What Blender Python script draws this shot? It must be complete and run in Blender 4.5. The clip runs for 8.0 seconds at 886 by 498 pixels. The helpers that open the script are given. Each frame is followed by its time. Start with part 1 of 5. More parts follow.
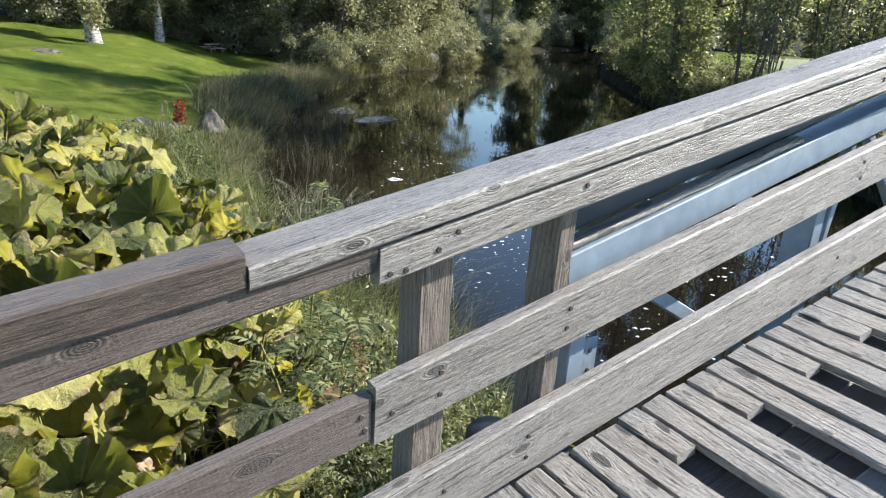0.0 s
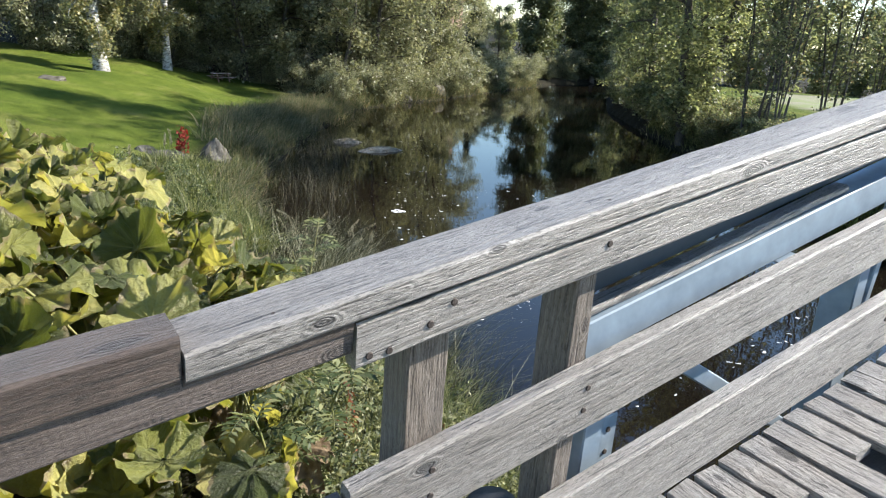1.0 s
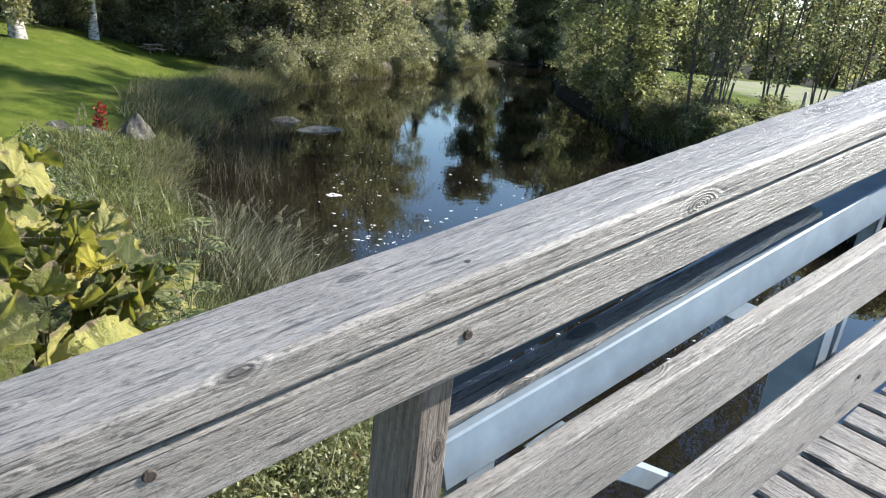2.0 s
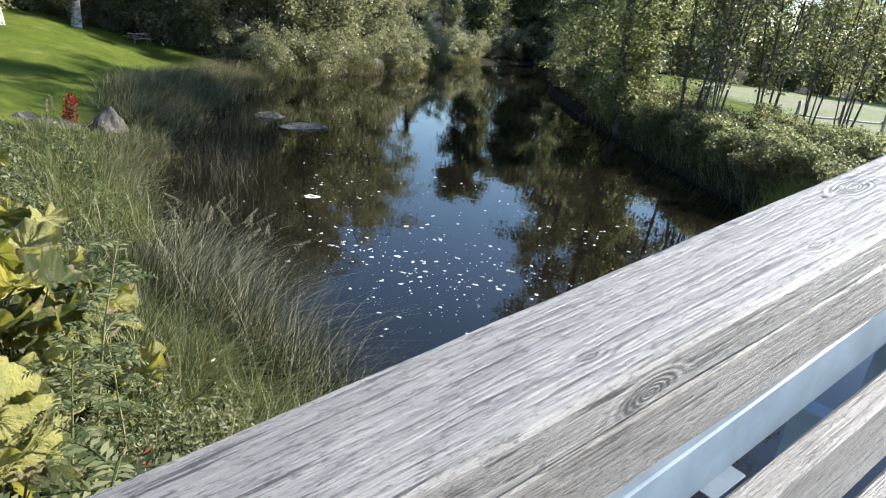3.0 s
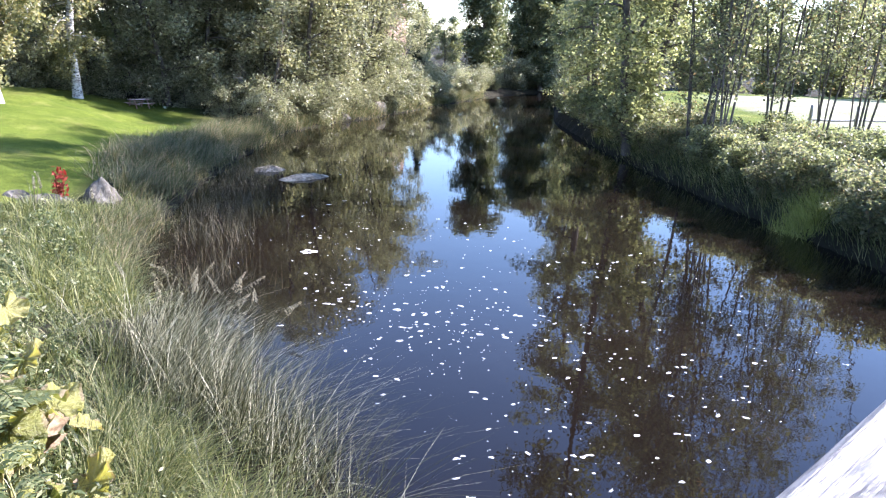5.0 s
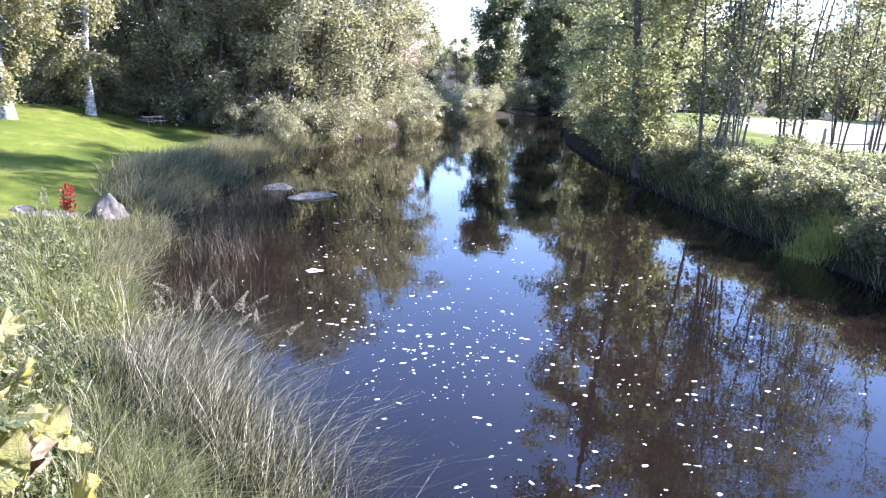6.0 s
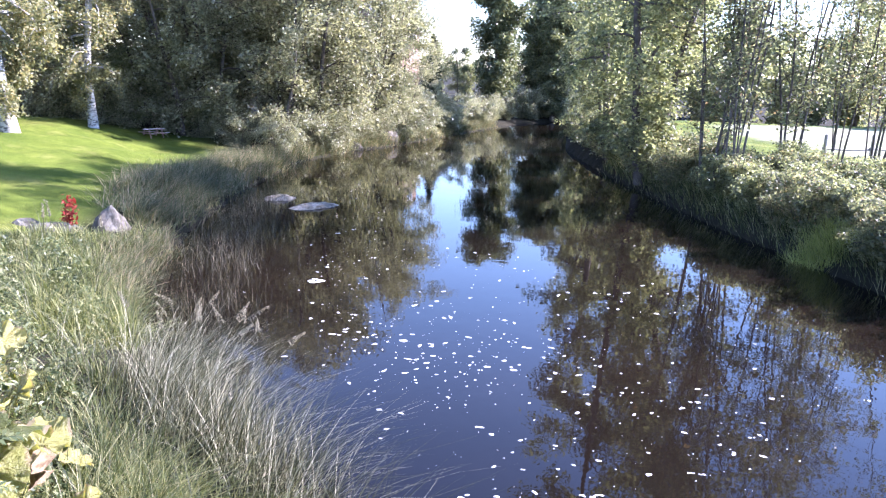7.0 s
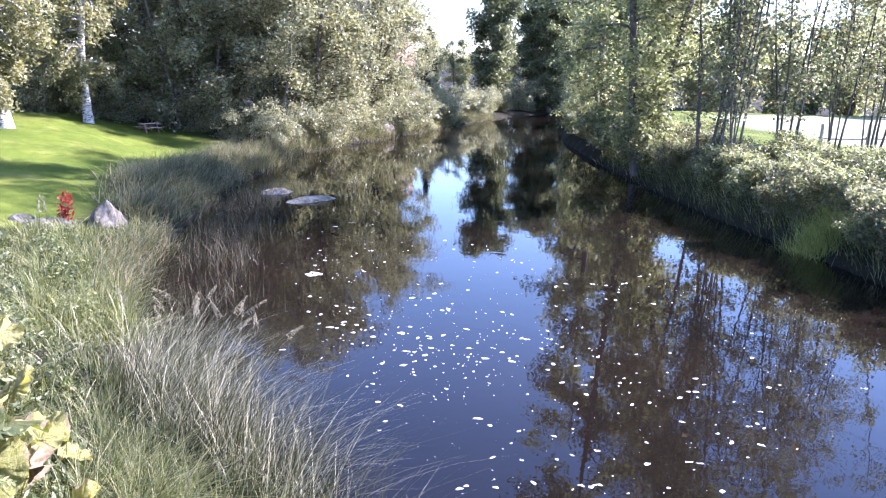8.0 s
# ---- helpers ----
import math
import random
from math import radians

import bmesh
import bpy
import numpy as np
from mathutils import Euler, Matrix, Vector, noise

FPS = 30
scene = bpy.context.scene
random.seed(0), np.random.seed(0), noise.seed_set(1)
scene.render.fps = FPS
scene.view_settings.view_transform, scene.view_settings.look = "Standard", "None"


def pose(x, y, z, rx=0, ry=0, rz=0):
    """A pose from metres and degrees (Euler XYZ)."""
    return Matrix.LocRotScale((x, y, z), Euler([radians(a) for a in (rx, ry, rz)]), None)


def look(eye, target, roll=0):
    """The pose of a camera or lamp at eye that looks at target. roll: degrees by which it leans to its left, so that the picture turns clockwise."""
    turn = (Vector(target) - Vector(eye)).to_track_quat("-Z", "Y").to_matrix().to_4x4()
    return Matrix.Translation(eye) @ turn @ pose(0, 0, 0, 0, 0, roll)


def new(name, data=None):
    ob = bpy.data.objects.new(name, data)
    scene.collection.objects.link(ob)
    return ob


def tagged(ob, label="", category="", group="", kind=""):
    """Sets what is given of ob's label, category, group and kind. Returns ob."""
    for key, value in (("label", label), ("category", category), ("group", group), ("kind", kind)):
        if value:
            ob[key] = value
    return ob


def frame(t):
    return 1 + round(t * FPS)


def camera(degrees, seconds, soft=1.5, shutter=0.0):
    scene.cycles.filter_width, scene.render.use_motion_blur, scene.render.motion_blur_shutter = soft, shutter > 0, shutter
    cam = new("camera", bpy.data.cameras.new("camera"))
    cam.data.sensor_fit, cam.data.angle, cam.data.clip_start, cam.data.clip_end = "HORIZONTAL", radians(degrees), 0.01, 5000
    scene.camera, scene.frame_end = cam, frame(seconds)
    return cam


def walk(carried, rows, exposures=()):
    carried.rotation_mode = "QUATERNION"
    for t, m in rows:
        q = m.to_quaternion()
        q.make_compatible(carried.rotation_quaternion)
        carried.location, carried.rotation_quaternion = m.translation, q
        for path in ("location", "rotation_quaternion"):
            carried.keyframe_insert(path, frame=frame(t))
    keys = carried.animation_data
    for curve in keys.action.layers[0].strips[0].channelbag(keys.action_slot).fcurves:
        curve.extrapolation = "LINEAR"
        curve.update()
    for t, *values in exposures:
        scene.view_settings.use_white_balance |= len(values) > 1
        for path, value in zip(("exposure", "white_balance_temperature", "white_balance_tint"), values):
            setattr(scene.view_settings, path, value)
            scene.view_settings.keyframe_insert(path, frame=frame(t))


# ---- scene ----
cam = camera(65.4, 8.0, soft=1.2)
PATH = [
    (0, (-0.668, -1.225, 3.917), (1.976, 2.661, 2.212), 3.77),
    (0.5, (-0.602, -1.155, 3.904), (1.992, 2.716, 2.091), 2.74),
    (1, (-0.490, -0.990, 3.900), (2.155, 2.978, 2.397), 4.39),
    (1.5, (-0.228, -0.808, 3.866), (2.746, 2.812, 2.120), 4.75),
    (1.7, (-0.108, -0.737, 3.869), (2.891, 2.924, 2.254), 5.40),
    (2.8, (0.460, -0.328, 3.921), (3.234, 3.477, 2.240), 6.17),
    (3, (0.551, -0.309, 3.931), (3.522, 3.368, 2.303), 7.73),
    (3.5, (0.842, -0.270, 3.968), (3.591, 3.532, 2.239), 6.17),
    (4, (1.023, -0.143, 3.956), (3.982, 3.510, 2.252), 6.20),
    (4.5, (1.094, 0.009, 3.926), (4.015, 3.686, 2.211), 4.46),
    (5, (1.238, -0.014, 3.995), (4.104, 3.833, 2.584), 2.28),
    (5.2, (1.271, -0.003, 3.988), (4.063, 3.943, 2.708), 2.45),
    (6.3, (1.402, 0.082, 3.974), (4.231, 4.001, 2.696), 2.71),
    (6.5, (1.399, 0.080, 3.973), (4.200, 4.031, 2.730), 2.33),
    (7, (1.404, 0.067, 3.970), (4.220, 4.017, 2.756), 2.15),
    (7.5, (1.397, 0.070, 3.970), (4.196, 4.017, 2.709), 2.01),
    (8, (1.410, 0.067, 3.959), (4.234, 3.995, 2.695), 1.72),
]
EXPOSURES = [(0.0, 1.52, 6150, 10), (1.5, 1.50, 6150, 10), (3.0, 1.47, 6050, 11), (4.0, 1.55, 5950, 13), (4.5, 2.0, 5800, 18),
             (5.0, 2.52, 5650, 25), (6.5, 2.74, 5450, 35), (8.0, 2.74, 5400, 36)]
walk(cam, [(t, look(eye, target, roll)) for t, eye, target, roll in PATH], EXPOSURES)

# ---- world and sun ----
SUN_HEADING = -17.0      # degrees from the bridge's direction (+x) towards +y
SUN_HEIGHT = 33.0
world = bpy.data.worlds.new("sky")
scene.world = world
world.use_nodes = True
wn = world.node_tree.nodes
sky = wn.new("ShaderNodeTexSky")
sky.sky_type = "NISHITA"
sky.sun_disc = False
sky.sun_elevation = radians(SUN_HEIGHT)
sky.sun_rotation = radians(90.0 - SUN_HEADING)
sky.air_density = 1.2
sky.dust_density = 0.05
sky.ozone_density = 3.0
wn["Background"].inputs["Strength"].default_value = 0.095
world.node_tree.links.new(sky.outputs["Color"], wn["Background"].inputs["Color"])
sun_data = bpy.data.lights.new("sun", "SUN")
sun_data.energy = 5.0
sun_data.angle = radians(0.55)
sun_data.color = (1.0, 0.93, 0.81)
sun = new("sun", sun_data)
ch, sh = math.cos(radians(SUN_HEADING)), math.sin(radians(SUN_HEADING))
ce, se = math.cos(radians(SUN_HEIGHT)), math.sin(radians(SUN_HEIGHT))
sun.matrix_world = look((60 * ch * ce, 60 * sh * ce, 60 * se), (0, 0, 0))


# ---- materials ----
def material(name, rough=0.8, spec=0.3, metal=0.0):
    m = bpy.data.materials.new(name)
    m.use_nodes = True
    b = m.node_tree.nodes["Principled BSDF"]
    b.inputs["Roughness"].default_value = rough
    b.inputs["Specular IOR Level"].default_value = spec
    b.inputs["Metallic"].default_value = metal
    return m, m.node_tree.nodes, m.node_tree.links, b


def coords(n, l, scale=(1, 1, 1), source="Object", shift=True):
    """Texture coordinates, stretched, and moved by each object's own random number."""
    tc = n.new("ShaderNodeTexCoord")
    mp = n.new("ShaderNodeMapping")
    mp.inputs["Scale"].default_value = scale
    l.new(tc.outputs[source], mp.inputs["Vector"])
    if shift:
        info = n.new("ShaderNodeObjectInfo")
        mul = n.new("ShaderNodeMath")
        mul.operation = "MULTIPLY"
        mul.inputs[1].default_value = 57.0
        l.new(info.outputs["Random"], mul.inputs[0])
        l.new(mul.outputs[0], mp.inputs["Location"])
    return mp.outputs["Vector"]


def noise_tex(n, l, vec, scale, detail=4.0, rough=0.6, distort=0.0):
    t = n.new("ShaderNodeTexNoise")
    t.inputs["Scale"].default_value = scale
    t.inputs["Detail"].default_value = detail
    t.inputs["Roughness"].default_value = rough
    t.inputs["Distortion"].default_value = distort
    l.new(vec, t.inputs["Vector"])
    return t.outputs["Fac"]


def ramp(n, l, fac, stops):
    r = n.new("ShaderNodeValToRGB")
    while len(r.color_ramp.elements) < len(stops):
        r.color_ramp.elements.new(0.5)
    for e, (p, c) in zip(r.color_ramp.elements, stops):
        e.position = p
        e.color = (*c, 1) if len(c) == 3 else c
    l.new(fac, r.inputs["Fac"])
    return r.outputs["Color"]


def mix(n, l, fac, a, b, kind="MIX"):
    x = n.new("ShaderNodeMix")
    x.data_type, x.blend_type = "RGBA", kind
    for sock, v in ((x.inputs[0], fac), (x.inputs[6], a), (x.inputs[7], b)):
        if isinstance(v, (int, float)):
            sock.default_value = v
        elif isinstance(v, tuple):
            sock.default_value = (*v, 1)
        else:
            l.new(v, sock)
    return x.outputs[2]


def bump(n, l, b, height, strength=0.4, dist=0.01):
    k = n.new("ShaderNodeBump")
    k.inputs["Strength"].default_value = strength
    k.inputs["Distance"].default_value = dist
    l.new(height, k.inputs["Height"])
    l.new(k.outputs["Normal"], b.inputs["Normal"])


def calc(n, l, op, a, b=None):
    x = n.new("ShaderNodeMath")
    x.operation = op
    for sock, v in ((x.inputs[0], a), (x.inputs[1], b)):
        if v is None:
            continue
        if isinstance(v, (int, float)):
            sock.default_value = v
        else:
            l.new(v, sock)
    return x.outputs[0]


def wood(name, light, dark, stain, across=1.0, rough=0.62, rings=34.0, contrast=0.24, saw=0.0, checks_at=0.37, spec=0.9, sheen=0.55, streak=0.45):
    """Weathered timber: year rings that flow round knots, fine grain, checks, stains; the board's length runs along its own x."""
    m, n, l, b = material(name, rough, spec)
    b.inputs["Sheen Weight"].default_value = sheen
    b.inputs["Sheen Roughness"].default_value = 0.35
    base = coords(n, l, (1, 1, 1))
    flow = noise_tex(n, l, coords(n, l, (0.45, 5 * across, 5 * across)), 1.0, 2, 0.4, 0.15)
    sep, com = n.new("ShaderNodeSeparateXYZ"), n.new("ShaderNodeCombineXYZ")
    l.new(base, sep.inputs[0])
    l.new(calc(n, l, "MULTIPLY", sep.outputs[0], 5.4), com.inputs[0])
    l.new(calc(n, l, "MULTIPLY", calc(n, l, "ADD", sep.outputs[1], sep.outputs[2]), 13.0), com.inputs[1])
    vo = n.new("ShaderNodeTexVoronoi")
    vo.voronoi_dimensions = "2D"
    vo.inputs["Scale"].default_value = 1.0
    l.new(com.outputs[0], vo.inputs["Vector"])
    tint = n.new("ShaderNodeSeparateColor")
    l.new(vo.outputs["Color"], tint.inputs[0])
    size = calc(n, l, "MULTIPLY", calc(n, l, "MAXIMUM", calc(n, l, "SUBTRACT", tint.outputs[0], 0.45), 0.0), 0.75)
    knot = calc(n, l, "MAXIMUM", calc(n, l, "SUBTRACT", size, vo.outputs["Distance"]), 0.0)
    knot = calc(n, l, "MULTIPLY", calc(n, l, "POWER", knot, 1.6), 7.0)
    swirl = calc(n, l, "ADD", flow, calc(n, l, "MULTIPLY", knot, 0.2))
    ring = calc(n, l, "SINE", calc(n, l, "MULTIPLY", swirl, rings * 3.6))
    ring = calc(n, l, "ADD", calc(n, l, "MULTIPLY", ring, 0.5), 0.5)
    fine = noise_tex(n, l, coords(n, l, (22, 330, 330)), 1.0, 5, 0.75, 0.3)
    checks = noise_tex(n, l, coords(n, l, (7.0, 190, 190)), 1.0, 4, 0.62, 0.5)
    blotch = noise_tex(n, l, coords(n, l, (1.7, 6, 6)), 1.0, 5, 0.68)
    worn = noise_tex(n, l, coords(n, l, (14.0, 150, 150)), 1.0, 6, 0.8)
    fleck = noise_tex(n, l, coords(n, l, (60, 240, 240)), 1.0, 5, 0.8)
    spot = noise_tex(n, l, coords(n, l, (16, 34, 34)), 1.0, 2, 0.5)
    streaks = noise_tex(n, l, coords(n, l, (9.0, 210, 210)), 1.0, 5, 0.75, 0.35)
    midc = tuple((1 - streak) * p + streak * q for p, q in zip(light, dark))
    col = ramp(n, l, fine, [(0.38, midc), (0.56, light)])
    col = mix(n, l, calc(n, l, "MULTIPLY", ring, contrast), col, tuple(0.7 * p + 0.3 * q for p, q in zip(dark, light)))
    col = mix(n, l, ramp(n, l, streaks, [(0.38, (0.45, 0.45, 0.45)), (0.58, (0, 0, 0))]), col, tuple(0.55 * p + 0.45 * q for p, q in zip(dark, light)))
    col = mix(n, l, ramp(n, l, blotch, [(0.44, (0, 0, 0)), (0.72, (0.7, 0.7, 0.7))]), col, stain)
    col = mix(n, l, ramp(n, l, worn, [(0.56, (0, 0, 0)), (0.70, (0.5, 0.5, 0.5))]), col, tuple(min(1.35 * c, 0.8) for c in light))
    col = mix(n, l, ramp(n, l, checks, [(checks_at, (1, 1, 1)), (checks_at + 0.035, (0, 0, 0))]), col, tuple(0.7 * c for c in dark))
    col = mix(n, l, ramp(n, l, fleck, [(0.52, (0, 0, 0)), (0.61, (0.85, 0.85, 0.85))]), col, dark)
    col = mix(n, l, ramp(n, l, spot, [(0.76, (0, 0, 0)), (0.80, (0.85, 0.85, 0.85))]), col, tuple(0.6 * c for c in dark))
    col = mix(n, l, ramp(n, l, knot, [(0.34, (0, 0, 0)), (0.52, (0.92, 0.92, 0.92))]), col, tuple(0.8 * c for c in dark))
    if saw:
        w = n.new("ShaderNodeTexWave")
        w.wave_type, w.bands_direction = "BANDS", "X"
        w.inputs["Scale"].default_value = saw
        w.inputs["Distortion"].default_value = 1.2
        l.new(base, w.inputs["Vector"])
        col = mix(n, l, calc(n, l, "MULTIPLY", w.outputs["Fac"], 0.35), col, light)
    l.new(col, b.inputs["Base Color"])
    hgt = calc(n, l, "ADD", calc(n, l, "MULTIPLY", ring, 0.35), calc(n, l, "ADD", calc(n, l, "MULTIPLY", fine, 0.8), calc(n, l, "MULTIPLY", checks, 1.4)))
    bump(n, l, b, hgt, 0.75, 0.004)
    return m


def leafy(name, stops, through_col=0.45, rough=0.55, scale=1.3, fine=22.0, per="island", gloss=0.25):
    """Leaves: a colour for each leaf, light that shines through and a soft gloss."""
    m, n, l, b = material(name, rough, gloss)
    if per == "island":
        g = n.new("ShaderNodeNewGeometry")
        fac = g.outputs["Random Per Island"]
    else:
        g = n.new("ShaderNodeObjectInfo")
        fac = g.outputs["Random"]
    col = ramp(n, l, fac, stops)
    v = coords(n, l, (1, 1, 1), shift=False)
    big = noise_tex(n, l, v, scale, 3, 0.5)
    col = mix(n, l, 0.55, col, ramp(n, l, big, [(0.3, (0.55, 0.6, 0.5)), (0.7, (1.25, 1.2, 1.1))]), "MULTIPLY")
    small = noise_tex(n, l, v, fine, 3, 0.6)
    col = mix(n, l, 0.5, col, ramp(n, l, small, [(0.3, (0.6, 0.6, 0.6)), (0.7, (1.2, 1.2, 1.2))]), "MULTIPLY")
    l.new(col, b.inputs["Base Color"])
    t = n.new("ShaderNodeBsdfTranslucent")
    l.new(mix(n, l, 1.0, col, (1.0, 1.0, 0.7), "MULTIPLY"), t.inputs["Color"])
    ms = n.new("ShaderNodeMixShader")
    ms.inputs[0].default_value = through_col
    l.new(b.outputs[0], ms.inputs[1])
    l.new(t.outputs[0], ms.inputs[2])
    l.new(ms.outputs[0], n["Material Output"].inputs["Surface"])
    return m


M_RAIL = wood("weathered_rail_wood", (0.345, 0.312, 0.278), (0.026, 0.020, 0.016), (0.14, 0.115, 0.094), rough=0.44, contrast=0.42, spec=0.85, sheen=0.12, streak=0.38, checks_at=0.39)
M_RAIL_OLD = wood("old_brown_rail_wood", (0.115, 0.082, 0.062), (0.022, 0.014, 0.010), (0.045, 0.026, 0.018), rings=26, contrast=0.8, rough=0.5, spec=0.5, sheen=0.15)
M_SAWN = wood("sawn_brown_wood", (0.145, 0.112, 0.094), (0.034, 0.024, 0.019), (0.085, 0.06, 0.048), saw=28.0, rough=0.5, spec=0.5, sheen=0.15)
M_POST = wood("post_wood", (0.25, 0.21, 0.175), (0.05, 0.037, 0.028), (0.13, 0.10, 0.075), contrast=0.7, spec=0.5, sheen=0.2)
M_DECK = wood("deck_wood", (0.40, 0.37, 0.335), (0.05, 0.04, 0.034), (0.21, 0.175, 0.145), rough=0.52, spec=0.6, sheen=0.2, streak=0.38, contrast=0.4, checks_at=0.39)
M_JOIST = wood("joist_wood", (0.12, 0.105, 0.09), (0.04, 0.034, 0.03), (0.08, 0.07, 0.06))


def build_simple(name, stops, scale, rough=0.85, spec=0.25, bump_scale=None, bump_amount=0.3, dist=0.01, metal=0.0):
    m, n, l, b = material(name, rough, spec, metal)
    v = coords(n, l)
    a = noise_tex(n, l, v, scale, 6, 0.65)
    c = noise_tex(n, l, v, scale * 9, 4, 0.6)
    col = ramp(n, l, a, stops)
    col = mix(n, l, 0.5, col, ramp(n, l, c, [(0.3, (0.62, 0.62, 0.62)), (0.7, (1.2, 1.2, 1.2))]), "MULTIPLY")
    l.new(col, b.inputs["Base Color"])
    bump(n, l, b, noise_tex(n, l, v, bump_scale or scale * 6, 6, 0.7), bump_amount, dist)
    return m


M_STEEL = build_simple("galvanised_steel", [(0.3, (0.20, 0.25, 0.305)), (0.7, (0.25, 0.31, 0.37))], 1.5, 0.5, 0.4, 30, 0.05, 0.001, 0.0)
# Shaded copy of the steel; the rail's shade is in its colour.
M_STEEL_SHADED = build_simple("shaded_steel", [(0.3, (0.045, 0.055, 0.07)), (0.7, (0.07, 0.085, 0.105))], 1.5, 0.5, 0.4, 30, 0.05, 0.001)
M_IRON = build_simple("rusty_bolt", [(0.3, (0.03, 0.022, 0.018)), (0.7, (0.08, 0.06, 0.05))], 40, 0.7, 0.4)
M_BLACK = build_simple("black_plastic_pipe", [(0.3, (0.012, 0.012, 0.013)), (0.7, (0.03, 0.03, 0.032))], 8, 0.45, 0.4)
M_ROCK = build_simple("grey_rock", [(0.35, (0.045, 0.040, 0.031)), (0.55, (0.12, 0.108, 0.088)), (0.72, (0.27, 0.245, 0.205))], 3.2, 0.9, 0.2, 12, 0.7, 0.03)
# Lit copy of the rock: colour lightened and warmed to offset the slabs' shade.
M_SLAB = build_simple("lit_slab_rock", [(0.35, (0.09, 0.075, 0.052)), (0.5, (0.22, 0.188, 0.14)), (0.68, (0.48, 0.42, 0.33))], 5.0, 0.95, 0.15, 11, 1.0, 0.06)
M_BARK = build_simple("dark_bark", [(0.3, (0.055, 0.045, 0.038)), (0.7, (0.16, 0.14, 0.12))], 5, 0.95, 0.1, 30, 0.8, 0.02)
M_TABLE = wood("red_brown_table_wood", (0.30, 0.16, 0.12), (0.12, 0.06, 0.045), (0.25, 0.18, 0.15))
M_FENCE = wood("grey_fence_wood", (0.36, 0.33, 0.30), (0.15, 0.13, 0.11), (0.28, 0.25, 0.22))
M_HOUSE = build_simple("house_cladding", [(0.3, (0.26, 0.17, 0.13)), (0.7, (0.34, 0.24, 0.19))], 3, 0.85)
M_ROOF = build_simple("dark_roof", [(0.3, (0.05, 0.05, 0.055)), (0.7, (0.10, 0.10, 0.11))], 4, 0.7)
M_WHITE = build_simple("white_trim_paint", [(0.3, (0.66, 0.68, 0.74)), (0.7, (0.78, 0.79, 0.82))], 6, 0.5)
M_FOAM = build_simple("river_foam", [(0.3, (0.72, 0.71, 0.68)), (0.7, (0.85, 0.84, 0.82))], 30, 0.8, 0.3, 120, 0.4, 0.005)


def birch_bark():
    m, n, l, b = material("birch_bark", 0.75, 0.3)
    v = coords(n, l, (6, 6, 14))
    marks = noise_tex(n, l, v, 1.0, 4, 0.7)
    v2 = coords(n, l, (2, 2, 2))
    broad = noise_tex(n, l, v2, 1.0, 3, 0.5)
    col = ramp(n, l, marks, [(0.40, (0.05, 0.046, 0.042)), (0.49, (0.36, 0.345, 0.32)), (0.7, (0.60, 0.59, 0.56))])
    col = mix(n, l, ramp(n, l, broad, [(0.55, (0, 0, 0)), (0.7, (0.8, 0.8, 0.8))]), col, (0.22, 0.20, 0.18))
    l.new(col, b.inputs["Base Color"])
    bump(n, l, b, marks, 0.5, 0.01)
    return m


def pane_glass():
    m, n, l, b = material("window_glass", 0.05, 0.6)
    b.inputs["Base Color"].default_value = (0.05, 0.06, 0.07, 1)
    return m


def ground_mat():
    """Mown lawn inland, rough grass and bare soil on the banks, mud under water."""
    m, n, l, b = material("ground_lawn_soil", 0.95, 0.1)
    tc = n.new("ShaderNodeTexCoord")
    sep = n.new("ShaderNodeSeparateXYZ")
    l.new(tc.outputs["Object"], sep.inputs[0])
    v = tc.outputs["Object"]
    big = noise_tex(n, l, v, 0.35, 4, 0.6)
    mid = noise_tex(n, l, v, 2.5, 5, 0.65)
    tiny = noise_tex(n, l, v, 30.0, 5, 0.8)
    lawn = ramp(n, l, big, [(0.3, (0.052, 0.080, 0.012)), (0.55, (0.094, 0.122, 0.020)), (0.75, (0.15, 0.155, 0.042))])
    lawn = mix(n, l, 0.6, lawn, ramp(n, l, mid, [(0.3, (0.65, 0.7, 0.6)), (0.7, (1.2, 1.15, 1.05))]), "MULTIPLY")
    lawn = mix(n, l, 0.9, lawn, ramp(n, l, tiny, [(0.36, (0.5, 0.55, 0.45)), (0.64, (1.4, 1.32, 1.25))]), "MULTIPLY")
    patch = noise_tex(n, l, v, 1.1, 5, 0.7)
    lawn = mix(n, l, ramp(n, l, patch, [(0.56, (0, 0, 0)), (0.72, (0.45, 0.45, 0.45))]), lawn, (0.20, 0.185, 0.06))
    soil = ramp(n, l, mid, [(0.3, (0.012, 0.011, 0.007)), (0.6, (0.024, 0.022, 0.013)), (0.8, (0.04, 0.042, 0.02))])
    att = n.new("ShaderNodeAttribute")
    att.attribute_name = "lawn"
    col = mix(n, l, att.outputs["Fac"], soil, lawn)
    dry = n.new("ShaderNodeAttribute")
    dry.attribute_name = "field"
    col = mix(n, l, dry.outputs["Fac"], col, mix(n, l, ramp(n, l, big, [(0.4, (0, 0, 0)), (0.6, (1, 1, 1))]), (0.25, 0.235, 0.17), (0.20, 0.23, 0.11)))
    l.new(col, b.inputs["Base Color"])
    bump(n, l, b, tiny, 0.8, 0.03)
    return m


def water_mat():
    m, n, l, b = material("dark_river_water", 0.015, 0.5)
    b.inputs["IOR"].default_value = 1.34
    v = coords(n, l, (1, 1, 1), shift=False)
    a = noise_tex(n, l, v, 0.25, 3, 0.5)
    l.new(ramp(n, l, a, [(0.3, (0.0045, 0.0033, 0.0027)), (0.7, (0.0085, 0.006, 0.0042))]), b.inputs["Base Color"])
    h = noise_tex(n, l, coords(n, l, (1.0, 1.0, 1.0), shift=False), 2.2, 3, 0.5, 0.4)
    bump(n, l, b, h, 0.10, 0.02)
    return m


